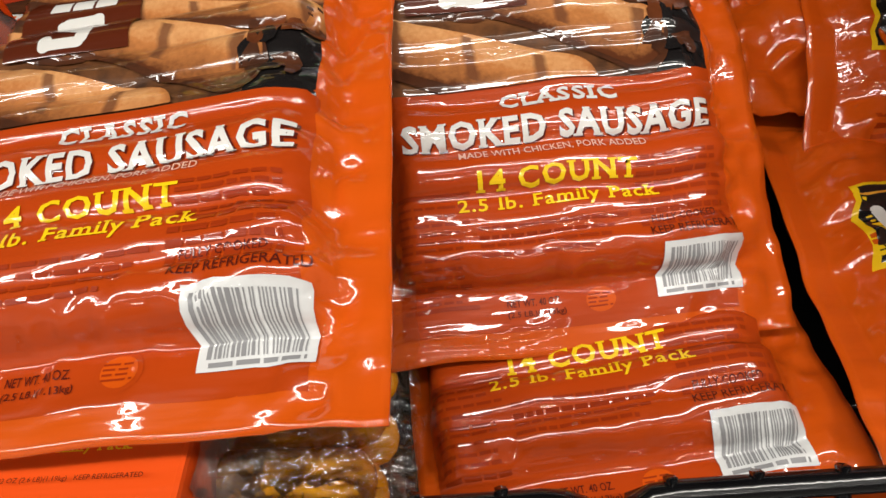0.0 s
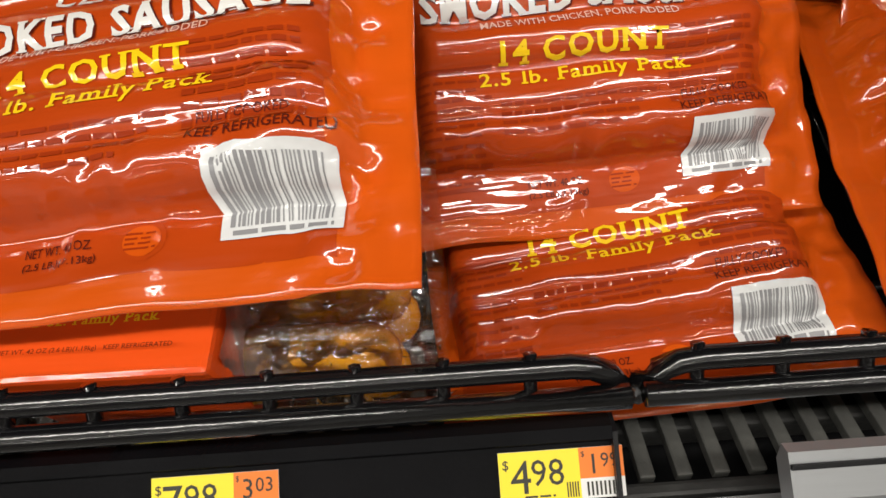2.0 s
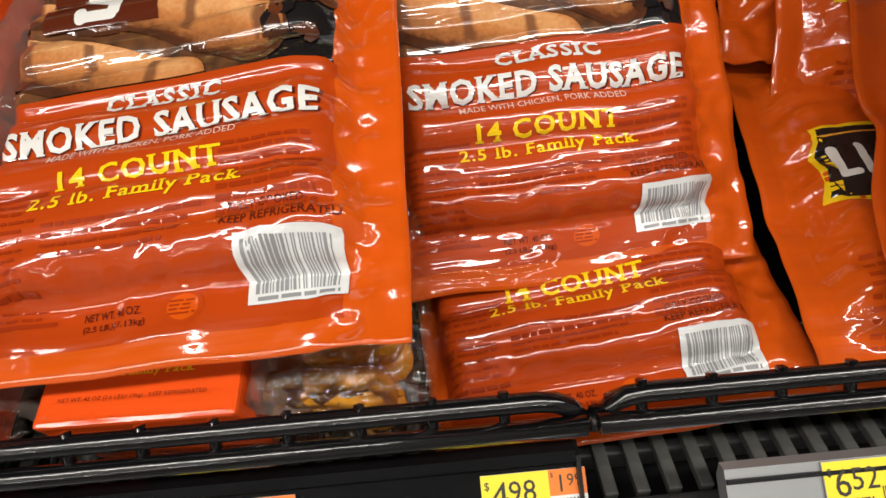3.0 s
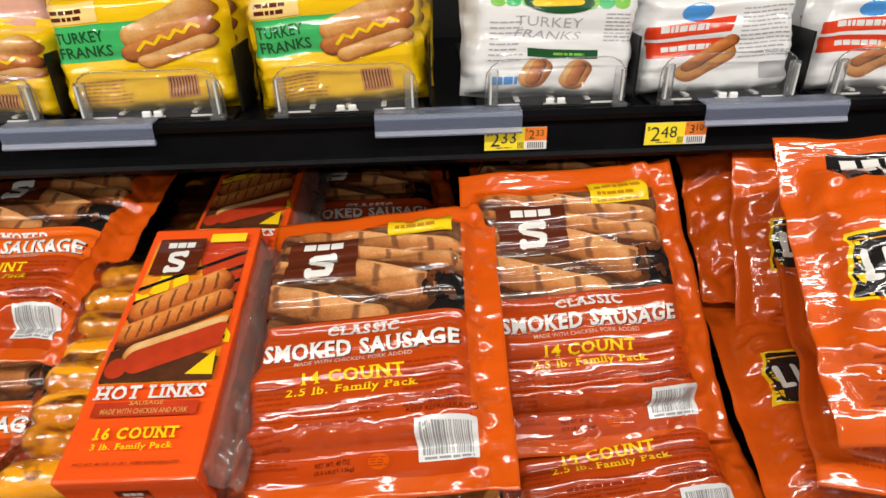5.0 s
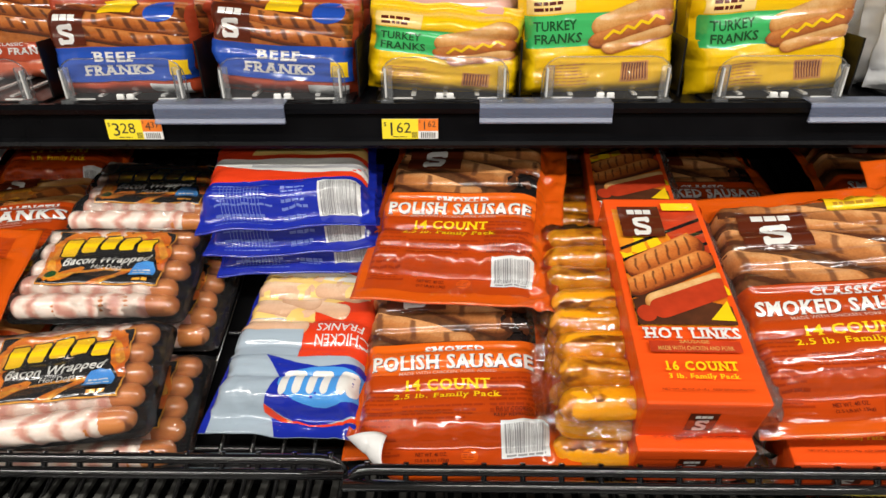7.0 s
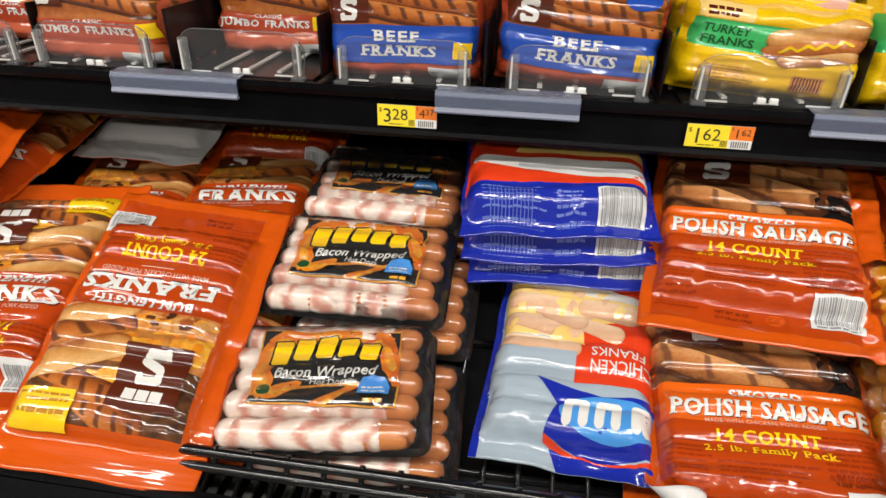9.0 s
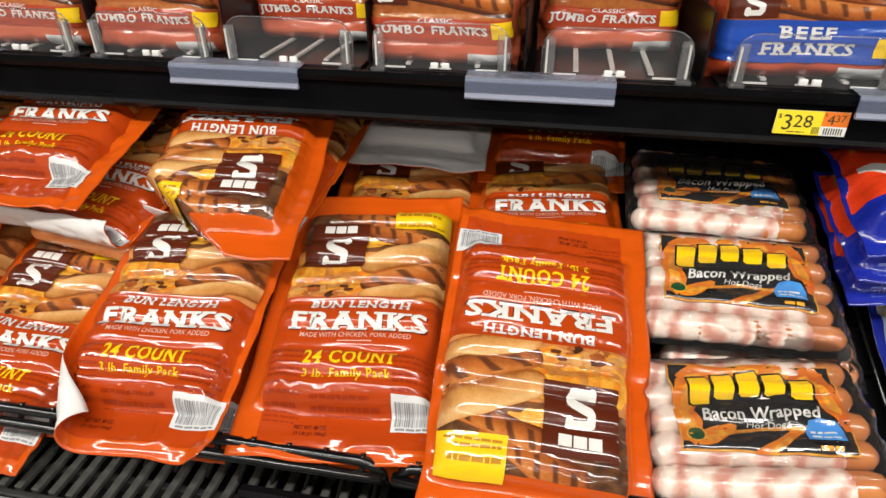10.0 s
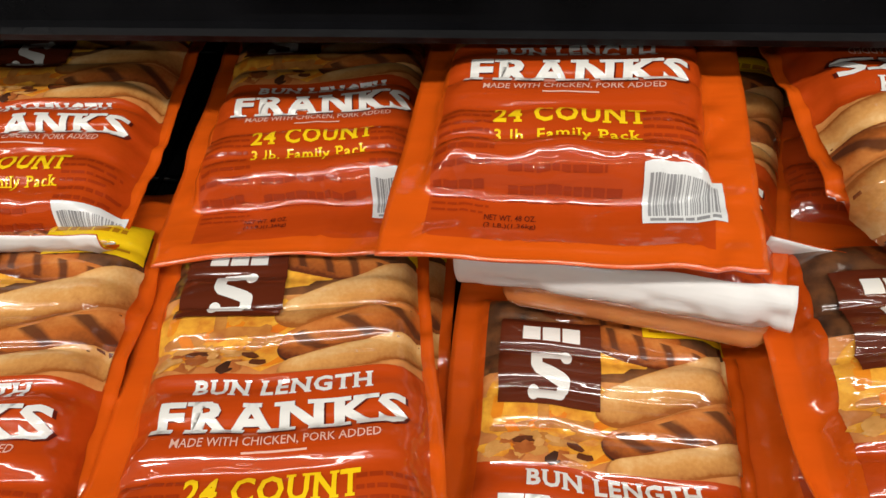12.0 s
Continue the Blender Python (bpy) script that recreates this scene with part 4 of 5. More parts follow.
def bacon_label_art():
    """Black label with flames and a yellow arched emblem: 118 by 78 mm."""
    art = Art(118, 78, 24, 30)
    art.rect("label", "photo_fries", 0, 0, 118, 78, 1)
    art.rect("label", "black_print", 1.5, 1.5, 116.5, 76.5, 2)
    for k, (x, y, w, h) in enumerate(((10, 46, 10, 28), (20, 64, 14, 13), (38, 70, 14, 8), (8, 26, 8, 20), (98, 64, 15, 13), (110, 48, 8, 24), (60, 72, 16, 6), (82, 70, 14, 8), (24, 14, 16, 6), (66, 8, 26, 4))):
        art.oval("flame_print", "photo_fire", x, y, w, h, 3, -20 + 6 * k, 14, 0.45)
        art.oval("flame_print", "photo_fries", x, y - 2, w * 0.5, h * 0.6, 4, -15 + 6 * k, 12, 0.4)
    for mat, grow, layer in (("black_print", 1.6, 5), ("yellow_print", 0.0, 6)):
        for k in range(5):
            x = 20 + 18.2 * k
            y, h = 44 + 6.0 * math.sin(3.14159 * k / 4) + 1.6 * k, 25 - 1.8 * k
            art.poly("logo", mat, ((x - 8 - grow, y - 2 - grow), (x - 6, y - 4.5 - grow), (x + 6 + grow, y - 3.5 - grow), (x + 9 + grow, y + h - 7), (x + 7.5, y + h - 3.5 + grow), (x - 6 - grow, y + h - 5 + grow)), layer)
    art.text("lettering", "white_print", "Bacon Wrapped", 60, 32, 84, 14, 6.5, 4, 0.020, 0.35)
    art.text("lettering", "white_print", "Hot Dogs", 62, 23, 30, 7, 6, 0, 0.0, 0.3)
    art.poly("lettering", "photo_fries", ((26, 12), (60, 20), (96, 19), (96, 21.5), (60, 23), (26, 15)), 4)
    art.poly("badge", "sky_print", ((86, 20), (90, 28), (98, 31), (107, 28), (111, 20), (111, 12), (86, 12)), 6)
    art.bars("badge_print", "white_print", 89, 14, 109, 22, 2, 7, 0.4, 3)
    art.oval("stamp", "photo_fries", 11, 14, 7, 7, 4)
    art.oval("stamp", "dark_green_print", 11, 14, 5.5, 5.5, 5)
    art.bars("badge_print", "photo_fries", 92, 4, 112, 9, 1, 5, 0.7, 6)
    return art.done()


SMOKED, POLISH, FRANKS = sausage_art("smoked"), sausage_art("polish"), franks_art()
LINKS, LINKS_SMALL, RED_BAG = links_art(48), links_art(42), plain_red_art()
TURKEY, BEEF, JUMBO, WHITE_TURKEY, WHITE_RED = turkey_yellow_art(), beef_art("beef"), beef_art("jumbo"), turkey_white_art(), white_red_art()
CHICKEN, BLUE_BACK, BACON_LABEL = chicken_art(), blue_back_art(), bacon_label_art()

# ---- the store and the case ----
X0, X1 = -3.6, 2.0


def structure(name, bm, material, label, category, smooth=False):
    ob = part(name, bm, material, None, "", smooth)
    return tagged(ob, label, category, kind="structure")


# unseen room shell, placed to close the store and bounce the lamps' light
structure("floor", span_bm(-7, 6, -9, 1.2, -0.1, 0), "floor_tile", "pale polished store floor of the aisle", "floor")
structure("ceiling", span_bm(-7, 6, -9, 1.2, 4.1, 4.2), "plaster", "plain white store ceiling", "ceiling")
structure("wall_back", span_bm(-7, 6, 1.1, 1.2, 0, 4.1), "plaster", "plain wall behind the chiller case", "wall")
structure("wall_front", span_bm(-7, 6, -9.1, -9, 0, 4.1), "opposite_goods", "far side of the store aisle", "wall")
structure("wall_left", span_bm(-7.1, -7, -9, 1.2, 0, 4.1), "plaster", "plain end wall of the store", "wall")
structure("wall_right", span_bm(6, 6.1, -9, 1.2, 0, 4.1), "plaster", "plain end wall of the store", "wall")

SLOPE = math.tan(radians(17.5))


def deck_z(y):
    """Height of the wire deck."""
    return 0.914 + (y - 0.13) * SLOPE


def chiller():
    root = thing("chiller_case", pose(0, 0, 0), "black open refrigerated display case with a sloping lower deck", "display case")
    part("base", span_bm(X0, X1, 0.101, 1.0, 0.0, 0.80, 0.01), "case_liner", root)
    part("back_panel", span_bm(X0, X1, 0.86, 1.0, 0.80, 2.1), "case_liner", root)
    part("side_panel", span_bm(X0 - 0.05, X0, 0.06, 1.0, 0.0, 2.2), "case_liner", root)
    part("side_panel", span_bm(X1, X1 + 0.05, 0.06, 1.0, 0.0, 2.2), "case_liner", root)
    part("canopy", span_bm(X0, X1, -0.10, 1.0, 2.14, 2.3, 0.01), "shelf_paint", root)
    part("deck_pan", profile_bm(((0.20, 0.90), (0.86, 0.90 + 0.66 * SLOPE), (0.86, 0.885 + 0.66 * SLOPE), (0.20, 0.885)), X0, X1), "case_liner", root)
    part("front_panel", profile_bm(((0.075, 0.15), (0.072, 0.86), (0.078, 0.88), (0.10, 0.88), (0.10, 0.15)), X0, X1), "case_liner", root)
    part("bumper", profile_bm(((0.071, 0.80), (0.062, 0.81), (0.060, 0.865), (0.068, 0.895), (0.110, 0.903), (0.111, 0.890), (0.071, 0.87)), X0, X1), "aluminium", root, "dull silver front bumper")


chiller()


def air_grille(x0, x1):
    """Return-air grille in front of the deck: a dark trough under slats that run front to back."""
    root = thing("air_grille", pose(0, 0, 0), "black slotted return-air grille, dusty, along the deck's front", "grille", "air grilles")
    part("trough", span_bm(x0, x1, 0.112, 0.22, 0.872, 0.876), "black_plastic", root)
    part("front_bar", span_bm(x0, x1, 0.1125, 0.120, 0.877, 0.902, 0.002), "grille_paint", root)
    part("middle_bar", span_bm(x0, x1, 0.150, 0.158, 0.877, 0.893, 0.002), "grille_paint", root)
    slat = None
    n = int((x1 - x0) / 0.0178)
    me = None
    for k in range(n):
        if me is None:
            slat = part("slat", box_bm(0.0078, 0.090, 0.006, (0, 0.167, 0.899), 0.0012, None), "dusty_metal", root)
            me = slat.data
        else:
            slat = new("slat", me)
            slat.parent = root
        slat.location = (x0 + 0.0178 * (k + 0.5), 0, 0)


air_grille(-2.36, -1.18)
air_grille(-1.17, -0.56)
air_grille(-0.55, 0.60)


def wire_rack(x0, x1, back_by=0.0):
    """Black coated wire rack: a fence of two bars in front, bars front to back and cross wires."""
    root = thing("wire_rack", pose(0, 0, 0), "black plastic coated wire rack holding the packs", "rack", "wire racks")
    y, r = 0.1265 + back_by, 0.0050
    up = -0.7 * back_by
    e = 0.022
    ends = [(x0 + e * (1 - math.cos(a)), y, 0.968 + up + e * math.sin(a)) for a in (0, 0.4, 0.8, 1.2, 1.5708)]
    back = [(x1 - e * (1 - math.cos(a)), y, 0.968 + up + e * math.sin(a)) for a in (1.5708, 1.2, 0.8, 0.4, 0)]
    part("top_rail", tube_bm(ends + back, r, 10), "wire_coating", root, smooth=True)
    part("low_rail", tube_bm([(x0, y - 0.008, 0.980 + up), (x1, y - 0.008, 0.980 + up)], r, 10), "wire_coating", root, smooth=True)
    for yy in (0.22, 0.36, 0.52, 0.70):
        part("cross_wire", tube_bm([(x0, yy, deck_z(yy) - 0.029), (x1, yy, deck_z(yy) - 0.029)], 0.004, 6), "wire_coating", root, smooth=True)
    stub = [(0, y + 0.003, 0.9955 + up), (0, y - 0.002, 0.987 + up), (0, y - 0.008, 0.978 + up)]
    bar = [(0, 0.165, deck_z(0.165) - 0.026), (0, 0.80, deck_z(0.80) - 0.018)]
    for kind, path in (("stub", stub), ("bar", bar)):
        me = None
        for k in range(int((x1 - x0) / 0.0325)):
            if me is None:
                ob = part(kind, tube_bm(path, 0.0028, 6), "wire_coating", root, smooth=True)
                me = ob.data
            else:
                ob = new(kind, me)
                ob.parent = root
            ob.location = (x0 + 0.020 + 0.0325 * k, 0, 0)


wire_rack(-2.36, -1.185, 0.0285)
wire_rack(-1.175, -0.590, 0.0285)
wire_rack(-0.584, 0.058)
wire_rack(0.064, 0.62)


def tag_art(big, unit):
    art = Art(62, 23, 2, 2)
    art.rect("price_side", "tag_yellow", 0, 0, 40, 23, 1)
    art.rect("unit_side", "tag_orange", 40, 9, 62, 23, 1)
    art.rect("unit_side", "tag_white", 40, 0, 62, 9, 1)
    for k in range(8):
        art.rect("barcode_print", "tag_ink", 43 + 2.1 * k, 1.2, 44 + 2.1 * k, 7.5, 2)
        if k < 5:
            art.rect("barcode_print", "tag_ink", 33 + 1.3 * k, 1.2, 33.6 + 1.3 * k, 8, 2)
    art.text("lettering", "tag_ink", "$", 3.4, 17, 3, 5, 2, bold=0)
    art.text("lettering", "tag_ink", big[:-2], 10.5, 11.5, 0, 15, 2, bold=0)
    art.text("lettering", "tag_ink", big[-2:], 24, 13, 0, 12, 2, bold=0)
    art.text("lettering", "tag_ink", "$", 42, 20, 1.6, 3, 2, bold=0)
    if unit:
        art.text("lettering", "tag_ink", unit[0], 47, 15.5, 0, 9, 2, bold=0)
        art.text("lettering", "tag_ink", unit[1:], 55, 17, 0, 6.5, 2, bold=0)
    art.bars("barcode_print", "tag_ink", 12, 2, 28, 3.5, 1, 2, 0.6, 3)
    return art.done()


def price_tag(big, unit, m, w=0.062, h=0.023):
    root = thing("price_tag", m, "yellow and orange paper price tag reading " + big[:-2] + "." + big[-2:], "price tag", "price tags")
    part("paper", box_bm(w, h, 0.0005), "tag_white", root)
    art = tag_art(big, unit)
    sheet = Sheet(w, h, 0, 2, 2, ridges=0, amp=0, wrinkle=0, wave=0, seals=(0, 0, 0, 0))
    sheet.P[..., 0], sheet.P[..., 1] = np.meshgrid(np.linspace(-w / 2, w / 2, 3), np.linspace(-h / 2, h / 2, 3), indexing="ij")
    sheet.P[..., 2] = 0.0004
    sheet.print_on(art, root)


def low_price_rail(x0, x1):
    """The tilted price rail under the rack's fence."""
    root = thing("price_rail", pose(0, 0, 0), "glossy black tilted price rail below the rack", "price rail", "price rails")
    part("channel", profile_bm(((0.128, 0.953), (0.121, 0.9545), (0.117, 0.951), (0.1185, 0.9465), (0.099, 0.931), (0.094, 0.932), (0.092, 0.926), (0.100, 0.923), (0.129, 0.945)), x0, x1), "shelf_paint", root)
    part("end_cap", profile_bm(((0.128, 0.953), (0.119, 0.953), (0.094, 0.932), (0.100, 0.923), (0.129, 0.945)), x1, x1 + 0.002), "black_plastic", root)


low_price_rail(-0.60, 0.056)
low_price_rail(-1.30, -0.90)
LOW_FACE = 38
price_tag("498", "199", pose(0.0345, 0.1090, 0.9395, LOW_FACE), 0.0515, 0.0200)
price_tag("798", "303", pose(-0.107, 0.1090, 0.9395, LOW_FACE), 0.0515, 0.0200)
holder = thing("ticket_channel", pose(0, 0, 0), "silver ticket channel clipped in front of the grille", "ticket channel")
part("channel", profile_bm(((0.114, 0.9425), (0.109, 0.9440), (0.094, 0.932), (0.091, 0.926), (0.098, 0.923), (0.112, 0.934)), 0.127, 0.60), "aluminium", holder)
part("groove", profile_bm(((0.1050, 0.9418), (0.1042, 0.9424), (0.1026, 0.9411), (0.1034, 0.9403)), 0.127, 0.60), "black_plastic", holder)
price_tag("652", "", pose(0.200, 0.1000, 0.9382, LOW_FACE), 0.0515, 0.0200)

SHELF_FRONT = 0.412


def upper_shelf():
    root = thing("upper_shelf", pose(0, 0, 0), "black steel shelf with a ribbed price rail", "shelf")
    part("panel", span_bm(X0, X1, SHELF_FRONT + 0.006, 0.86, 1.206, 1.219), "shelf_paint", root)
    f = SHELF_FRONT
    part("price_rail", profile_bm(((f + 0.010, 1.2215), (f, 1.2225), (f - 0.005, 1.218), (f - 0.003, 1.2125), (f + 0.003, 1.209), (f + 0.003, 1.184), (f - 0.003, 1.1815),
                                   (f - 0.006, 1.178), (f - 0.003, 1.1735), (f + 0.010, 1.172), (f + 0.014, 1.178), (f + 0.012, 1.206)), X0, X1), "shelf_paint", root)
    part("under_rail", span_bm(X0, X1, f + 0.016, f + 0.05, 1.18, 1.205, 0.003), "shelf_paint", root)


upper_shelf()


def label_holder(x):
    root = thing("label_holder", pose(x, SHELF_FRONT, 1.2165), "milky clear plastic label holder on the shelf edge", "label holder", "label holders")
    part("strip", profile_bm(((0.014, 0.0085), (-0.007, 0.0080), (-0.0095, 0.0040), (-0.0095, -0.0070), (-0.0080, -0.0070), (-0.0080, 0.0030), (-0.0062, 0.0066), (0.014, 0.0072)), -0.070, 0.070), "label_holder_plastic", root)
    part("lip", profile_bm(((-0.0098, -0.0072), (-0.0122, -0.0110), (-0.0112, -0.0128), (-0.0070, -0.0120), (-0.0078, -0.0072)), -0.070, 0.070), "holder_lip", root)


for hx in (0.268, -0.049, -0.395, -0.743, -1.088, -1.397, -1.750, -2.10):
    label_holder(hx)
for big, unit, tx in (("233", "233", 0.0165), ("248", "310", 0.175), ("162", "162", -0.540), ("328", "437", -0.843)):
    price_tag(big, unit, pose(tx, SHELF_FRONT - 0.0005, 1.195, 88), 0.061, 0.022)


def pusher(x, depth_pack):
    """Shelf pusher: a clear front lip with two ribbed posts, a black slotted base and spring strips."""
    root = thing("shelf_pusher", pose(x, SHELF_FRONT + 0.014, 1.2215), "clear plastic shelf pusher with a rounded front lip", "shelf pusher", "shelf pushers")
    w = 0.136
    pts = [(-w / 2, 0.002)] + [(-w / 2 + 0.02 * (1 - math.cos(a)), 0.026 + 0.02 * math.sin(a)) for a in (0, 0.4, 0.8, 1.2, 1.57)]
    pts += [(w / 2 - 0.02 * (1 - math.cos(a)), 0.026 + 0.02 * math.sin(a)) for a in (1.57, 1.2, 0.8, 0.4, 0)] + [(w / 2, 0.002)]
    bm = bmesh.new()
    front = [bm.verts.new((px, 0.0, pz)) for px, pz in pts]
    back = [bm.verts.new((px, 0.0016, pz)) for px, pz in pts]
    bm.faces.new(front), bm.faces.new(list(reversed(back)))
    for k in range(len(pts)):
        j = (k + 1) % len(pts)
        bm.faces.new((front[j], front[k], back[k], back[j]))
    part("front_lip", bm, "clear_lip", root)
    # milky tube added for the bright highlight along the lip's edge
    part("rim", tube_bm([(px, 0.0008, pz) for px, pz in pts], 0.0007, 6), "clear_post", root, smooth=True)
    for s in (-1, 1):
        part("post", box_bm(0.010, 0.005, 0.036, (s * (w / 2 - 0.007), -0.002, 0.020), 0.002), "clear_post", root)
        part("rib", box_bm(0.002, 0.006, 0.030, (s * (w / 2 - 0.0045), -0.003, 0.020), 0.0006), "pusher_spring", root)
        part("foot", box_bm(0.014, 0.012, 0.006, (s * (w / 2 - 0.006), -0.004, 0.001), 0.0015), "clear_post", root)
    part("base", box_bm(0.150, 0.36, 0.003, (0, 0.18, -0.0005), 0.001), "black_plastic", root)
    for k in (-0.046, 0.0, 0.046):
        part("slot_edge", box_bm(0.022, 0.0015, 0.0016, (k, -0.0012, 0.0035)), "pusher_spring", root)
    for s in (-0.0055, 0.0055):
        part("clip", box_bm(0.008, 0.004, 0.006, (s, -0.003, 0.0065), 0.0015), "tag_white", root)
    for k in (-0.035, 0.0, 0.035):
        part("spring_strip", box_bm(0.005, 0.30, 0.002, (k, 0.16, 0.004)), "pusher_spring", root)
    part("divider", box_bm(0.0022, 0.38, 0.060, (w / 2 + 0.0135, 0.20, 0.032), 0.0008), "black_plastic", root)


def standing(x, y, lean=6, turn=0):
    return pose(x, y, 1.2195, 90 - lean, 0, turn)


# how far the front packs stand askew, by their lane
SKEW = {-0.146: 3, -0.330: 3, -0.502: -5, 0.056: -3, 0.226: 2, -0.678: -4, -0.850: 1}


def shelf_row(x, y, art, W, H, top, under, label, lean=5, behind=2, T=0.030, turn=0, ridges=4, amp=0.003, **kw):
    """One lane of standing packs: the front one and those behind it."""
    for k in range(behind + 1):
        tilt = lean + 1.5 * k
        m = standing(x + 0.004 * ((k * 7) % 3 - 1), y + 0.036 * k, tilt, turn * (1 - k)) @ pose(0, 0, 0, 0, 0, SKEW.get(x, 0) if k == 0 else 0) @ Matrix.Translation((0, H / 2 + 0.0009 * abs(SKEW.get(x, 0)), 0))
        pack("frank_pack", art, m, W, H, T, top, under, label, "food pack", "packs on the shelf", seals=(0.004, 0.004, 0.004, 0.008), ridges=ridges, amp=amp,
             seed=int(abs(x) * 1000) + k, wrinkle=0.0016, wave=0.002, fall=0.015, **kw)


LANES = (
    (0.395, 0.440, WHITE_RED, 0.155, 0.110, "white_film", "back_film", "white pack of franks with a red banner"),
    (0.226, 0.440, WHITE_RED, 0.158, 0.110, "white_film", "back_film", "white pack of franks with a red banner"),
    (0.056, 0.438, WHITE_TURKEY, 0.172, 0.134, "white_film", "back_film", "white turkey franks pack with a green striped awning"),
    (-0.146, 0.437, TURKEY, 0.168, 0.122, "yellow_film", "back_film", "yellow turkey franks pack with a green band"),
    (-0.330, 0.437, TURKEY, 0.168, 0.122, "yellow_film", "back_film", "yellow turkey franks pack with a green band"),
    (-0.502, 0.435, TURKEY, 0.168, 0.094, "yellow_film", "back_film", "yellow turkey franks pack, its top folded down"),
    (-0.678, 0.438, BEEF, 0.160, 0.105, "brown_film", "back_film", "red brown beef franks pack with a blue band"),
    (-0.850, 0.438, BEEF, 0.160, 0.105, "brown_film", "back_film", "red brown beef franks pack with a blue band"),
    (-1.020, 0.520, JUMBO, 0.150, 0.112, "frank_film", "back_film", "red brown jumbo franks pack"),
    (-1.186, 0.438, JUMBO, 0.154, 0.112, "frank_film", "back_film", "red brown jumbo franks pack"),
    (-1.343, 0.515, JUMBO, 0.150, 0.112, "frank_film", "back_film", "red brown jumbo franks pack"),
    (-1.497, 0.440, JUMBO, 0.150, 0.112, "frank_film", "back_film", "red brown jumbo franks pack"),
    (-1.655, 0.440, JUMBO, 0.150, 0.112, "frank_film", "back_film", "red brown jumbo franks pack"),
    (-1.812, 0.520, JUMBO, 0.150, 0.112, "frank_film", "back_film", "red brown jumbo franks pack"),
    (-1.970, 0.440, JUMBO, 0.150, 0.112, "frank_film", "back_film", "red brown jumbo franks pack"),
)
for lane in LANES:
    pusher(lane[0], lane[1])
    shelf_row(*lane)

# the pack behind the folded one, its clear side with pale pink franks turned to the front
bare = thing("frank_pack", standing(-0.500, 0.462, 8) @ Matrix.Translation((0, 0.070, -0.024)), "clear pack side with pale pink franks behind the yellow pack", "food pack", "packs on the shelf")
Sheet(0.160, 0.140, 0.030, 34, 40, seals=(0.006, 0.006, 0.006, 0.010), ridges=4, amp=0.006, seed=77, wrinkle=0.002, fall=0.018).build(bare, "pale_meat", "yellow_film")

# ---- packs on the deck ----


SMOKED_LABEL = "orange-red pack of smoked sausages"
POLISH_LABEL = "orange-red pack of Polish sausages"
FRANKS_LABEL = "orange-red family pack of bun length franks"


def smoked(m, label, seed, W=0.205, H=0.275, art=SMOKED, **kw):
    kw = {"seals": (0.008, 0.024, 0.036, 0.022), "fall": 0.026, "pad": 3, "steep": 0.45, "crinkle": 1.3, **kw}
    return pack("sausage_pack", art, m, W, H, 0.024, "red_film", "back_film", label, "sausage pack", "packs on the deck", seed=seed, ridges=9, amp=0.006, **kw)


def franks(m, label, seed, W=0.200, H=0.300, **kw):
    kw = {"seals": (0.018, 0.026, 0.044, 0.032), "fall": 0.026, "trim": 4, **kw}
    return pack("frank_pack", FRANKS, m @ Matrix.Translation((0, 0.006, 0)), W, H, 0.024, "red_film", "back_film", label, "sausage pack", "packs on the deck", seed=seed, ridges=9, amp=0.0062, **kw)


smoked(lying(-0.1180, 0.2575, 1.0942, 22.8, -1.8, -8.0), SMOKED_LABEL + " lying on a sleeved pack", 1)
smoked(lying(0.0814, 0.3076, 1.0783, 44.2, 3.8, -2.5), SMOKED_LABEL + " leaning on another", 2)
smoked(lying(0.0940, 0.2700, 0.9770, 12.0, 1.8, -9.0), SMOKED_LABEL + " under another pack", 3)
smoked(lying(0.095, 0.500, 1.100, 14, -4, 0), SMOKED_LABEL + " at the back", 4)
smoked(lying(-0.135, 0.570, 1.062, 13, 3, 0), SMOKED_LABEL + " at the back", 5)
smoked(lying(-0.4711, 0.4092, 1.1152, 20.2, -8.9, -4.1), POLISH_LABEL + " lying over another", 6, art=POLISH, wave=0.003)
smoked(lying(-0.4805, 0.2694, 1.0109, 15.3, -0.7, -3.8), POLISH_LABEL + " with a folded white corner", 7, art=POLISH, rolls=((-0.74, -0.67, 0.132, 0.0105),))
franks(lying(-1.0667, 0.2488, 1.0459, 25.0, 1.2, 6.3, True), FRANKS_LABEL + " lying upside down", 8)
franks(lying(-1.2343, 0.2761, 1.0395, 20.6, 5.2, -2.6), FRANKS_LABEL, 9)
franks(lying(-1.4143, 0.2490, 1.0396, 20.5, 2.2, -3.5), FRANKS_LABEL + " with a curled corner", 10, rolls=((-0.93, -0.37, 0.088, 0.014), (0.8, -0.6, 0.132, 0.018)))
franks(lying(-1.5989, 0.2540, 0.9835, 16.9, -1.9, -1.1), FRANKS_LABEL, 11)
franks(lying(-1.7799, 0.2652, 1.0362, 11.0, 10.2, 1.5), FRANKS_LABEL, 12)
franks(lying(-1.960, 0.238, 1.040, 15, 8, 0), FRANKS_LABEL, 13)
franks(lying(-1.8051, 0.4798, 1.1150, 13.5, 7.5, -1.7), FRANKS_LABEL + " partly under the shelf", 14)
franks(lying(-2.0002, 0.4375, 1.1143, 17.5, 4.4, -0.9), FRANKS_LABEL + " with an upturned edge", 15, rolls=((0, -1, 0.110, 0.020),))
franks(lying(-1.6271, 0.4336, 1.1617, 18.4, -3.3, -3.1), FRANKS_LABEL + " on top of the pile", 16, trim=0)
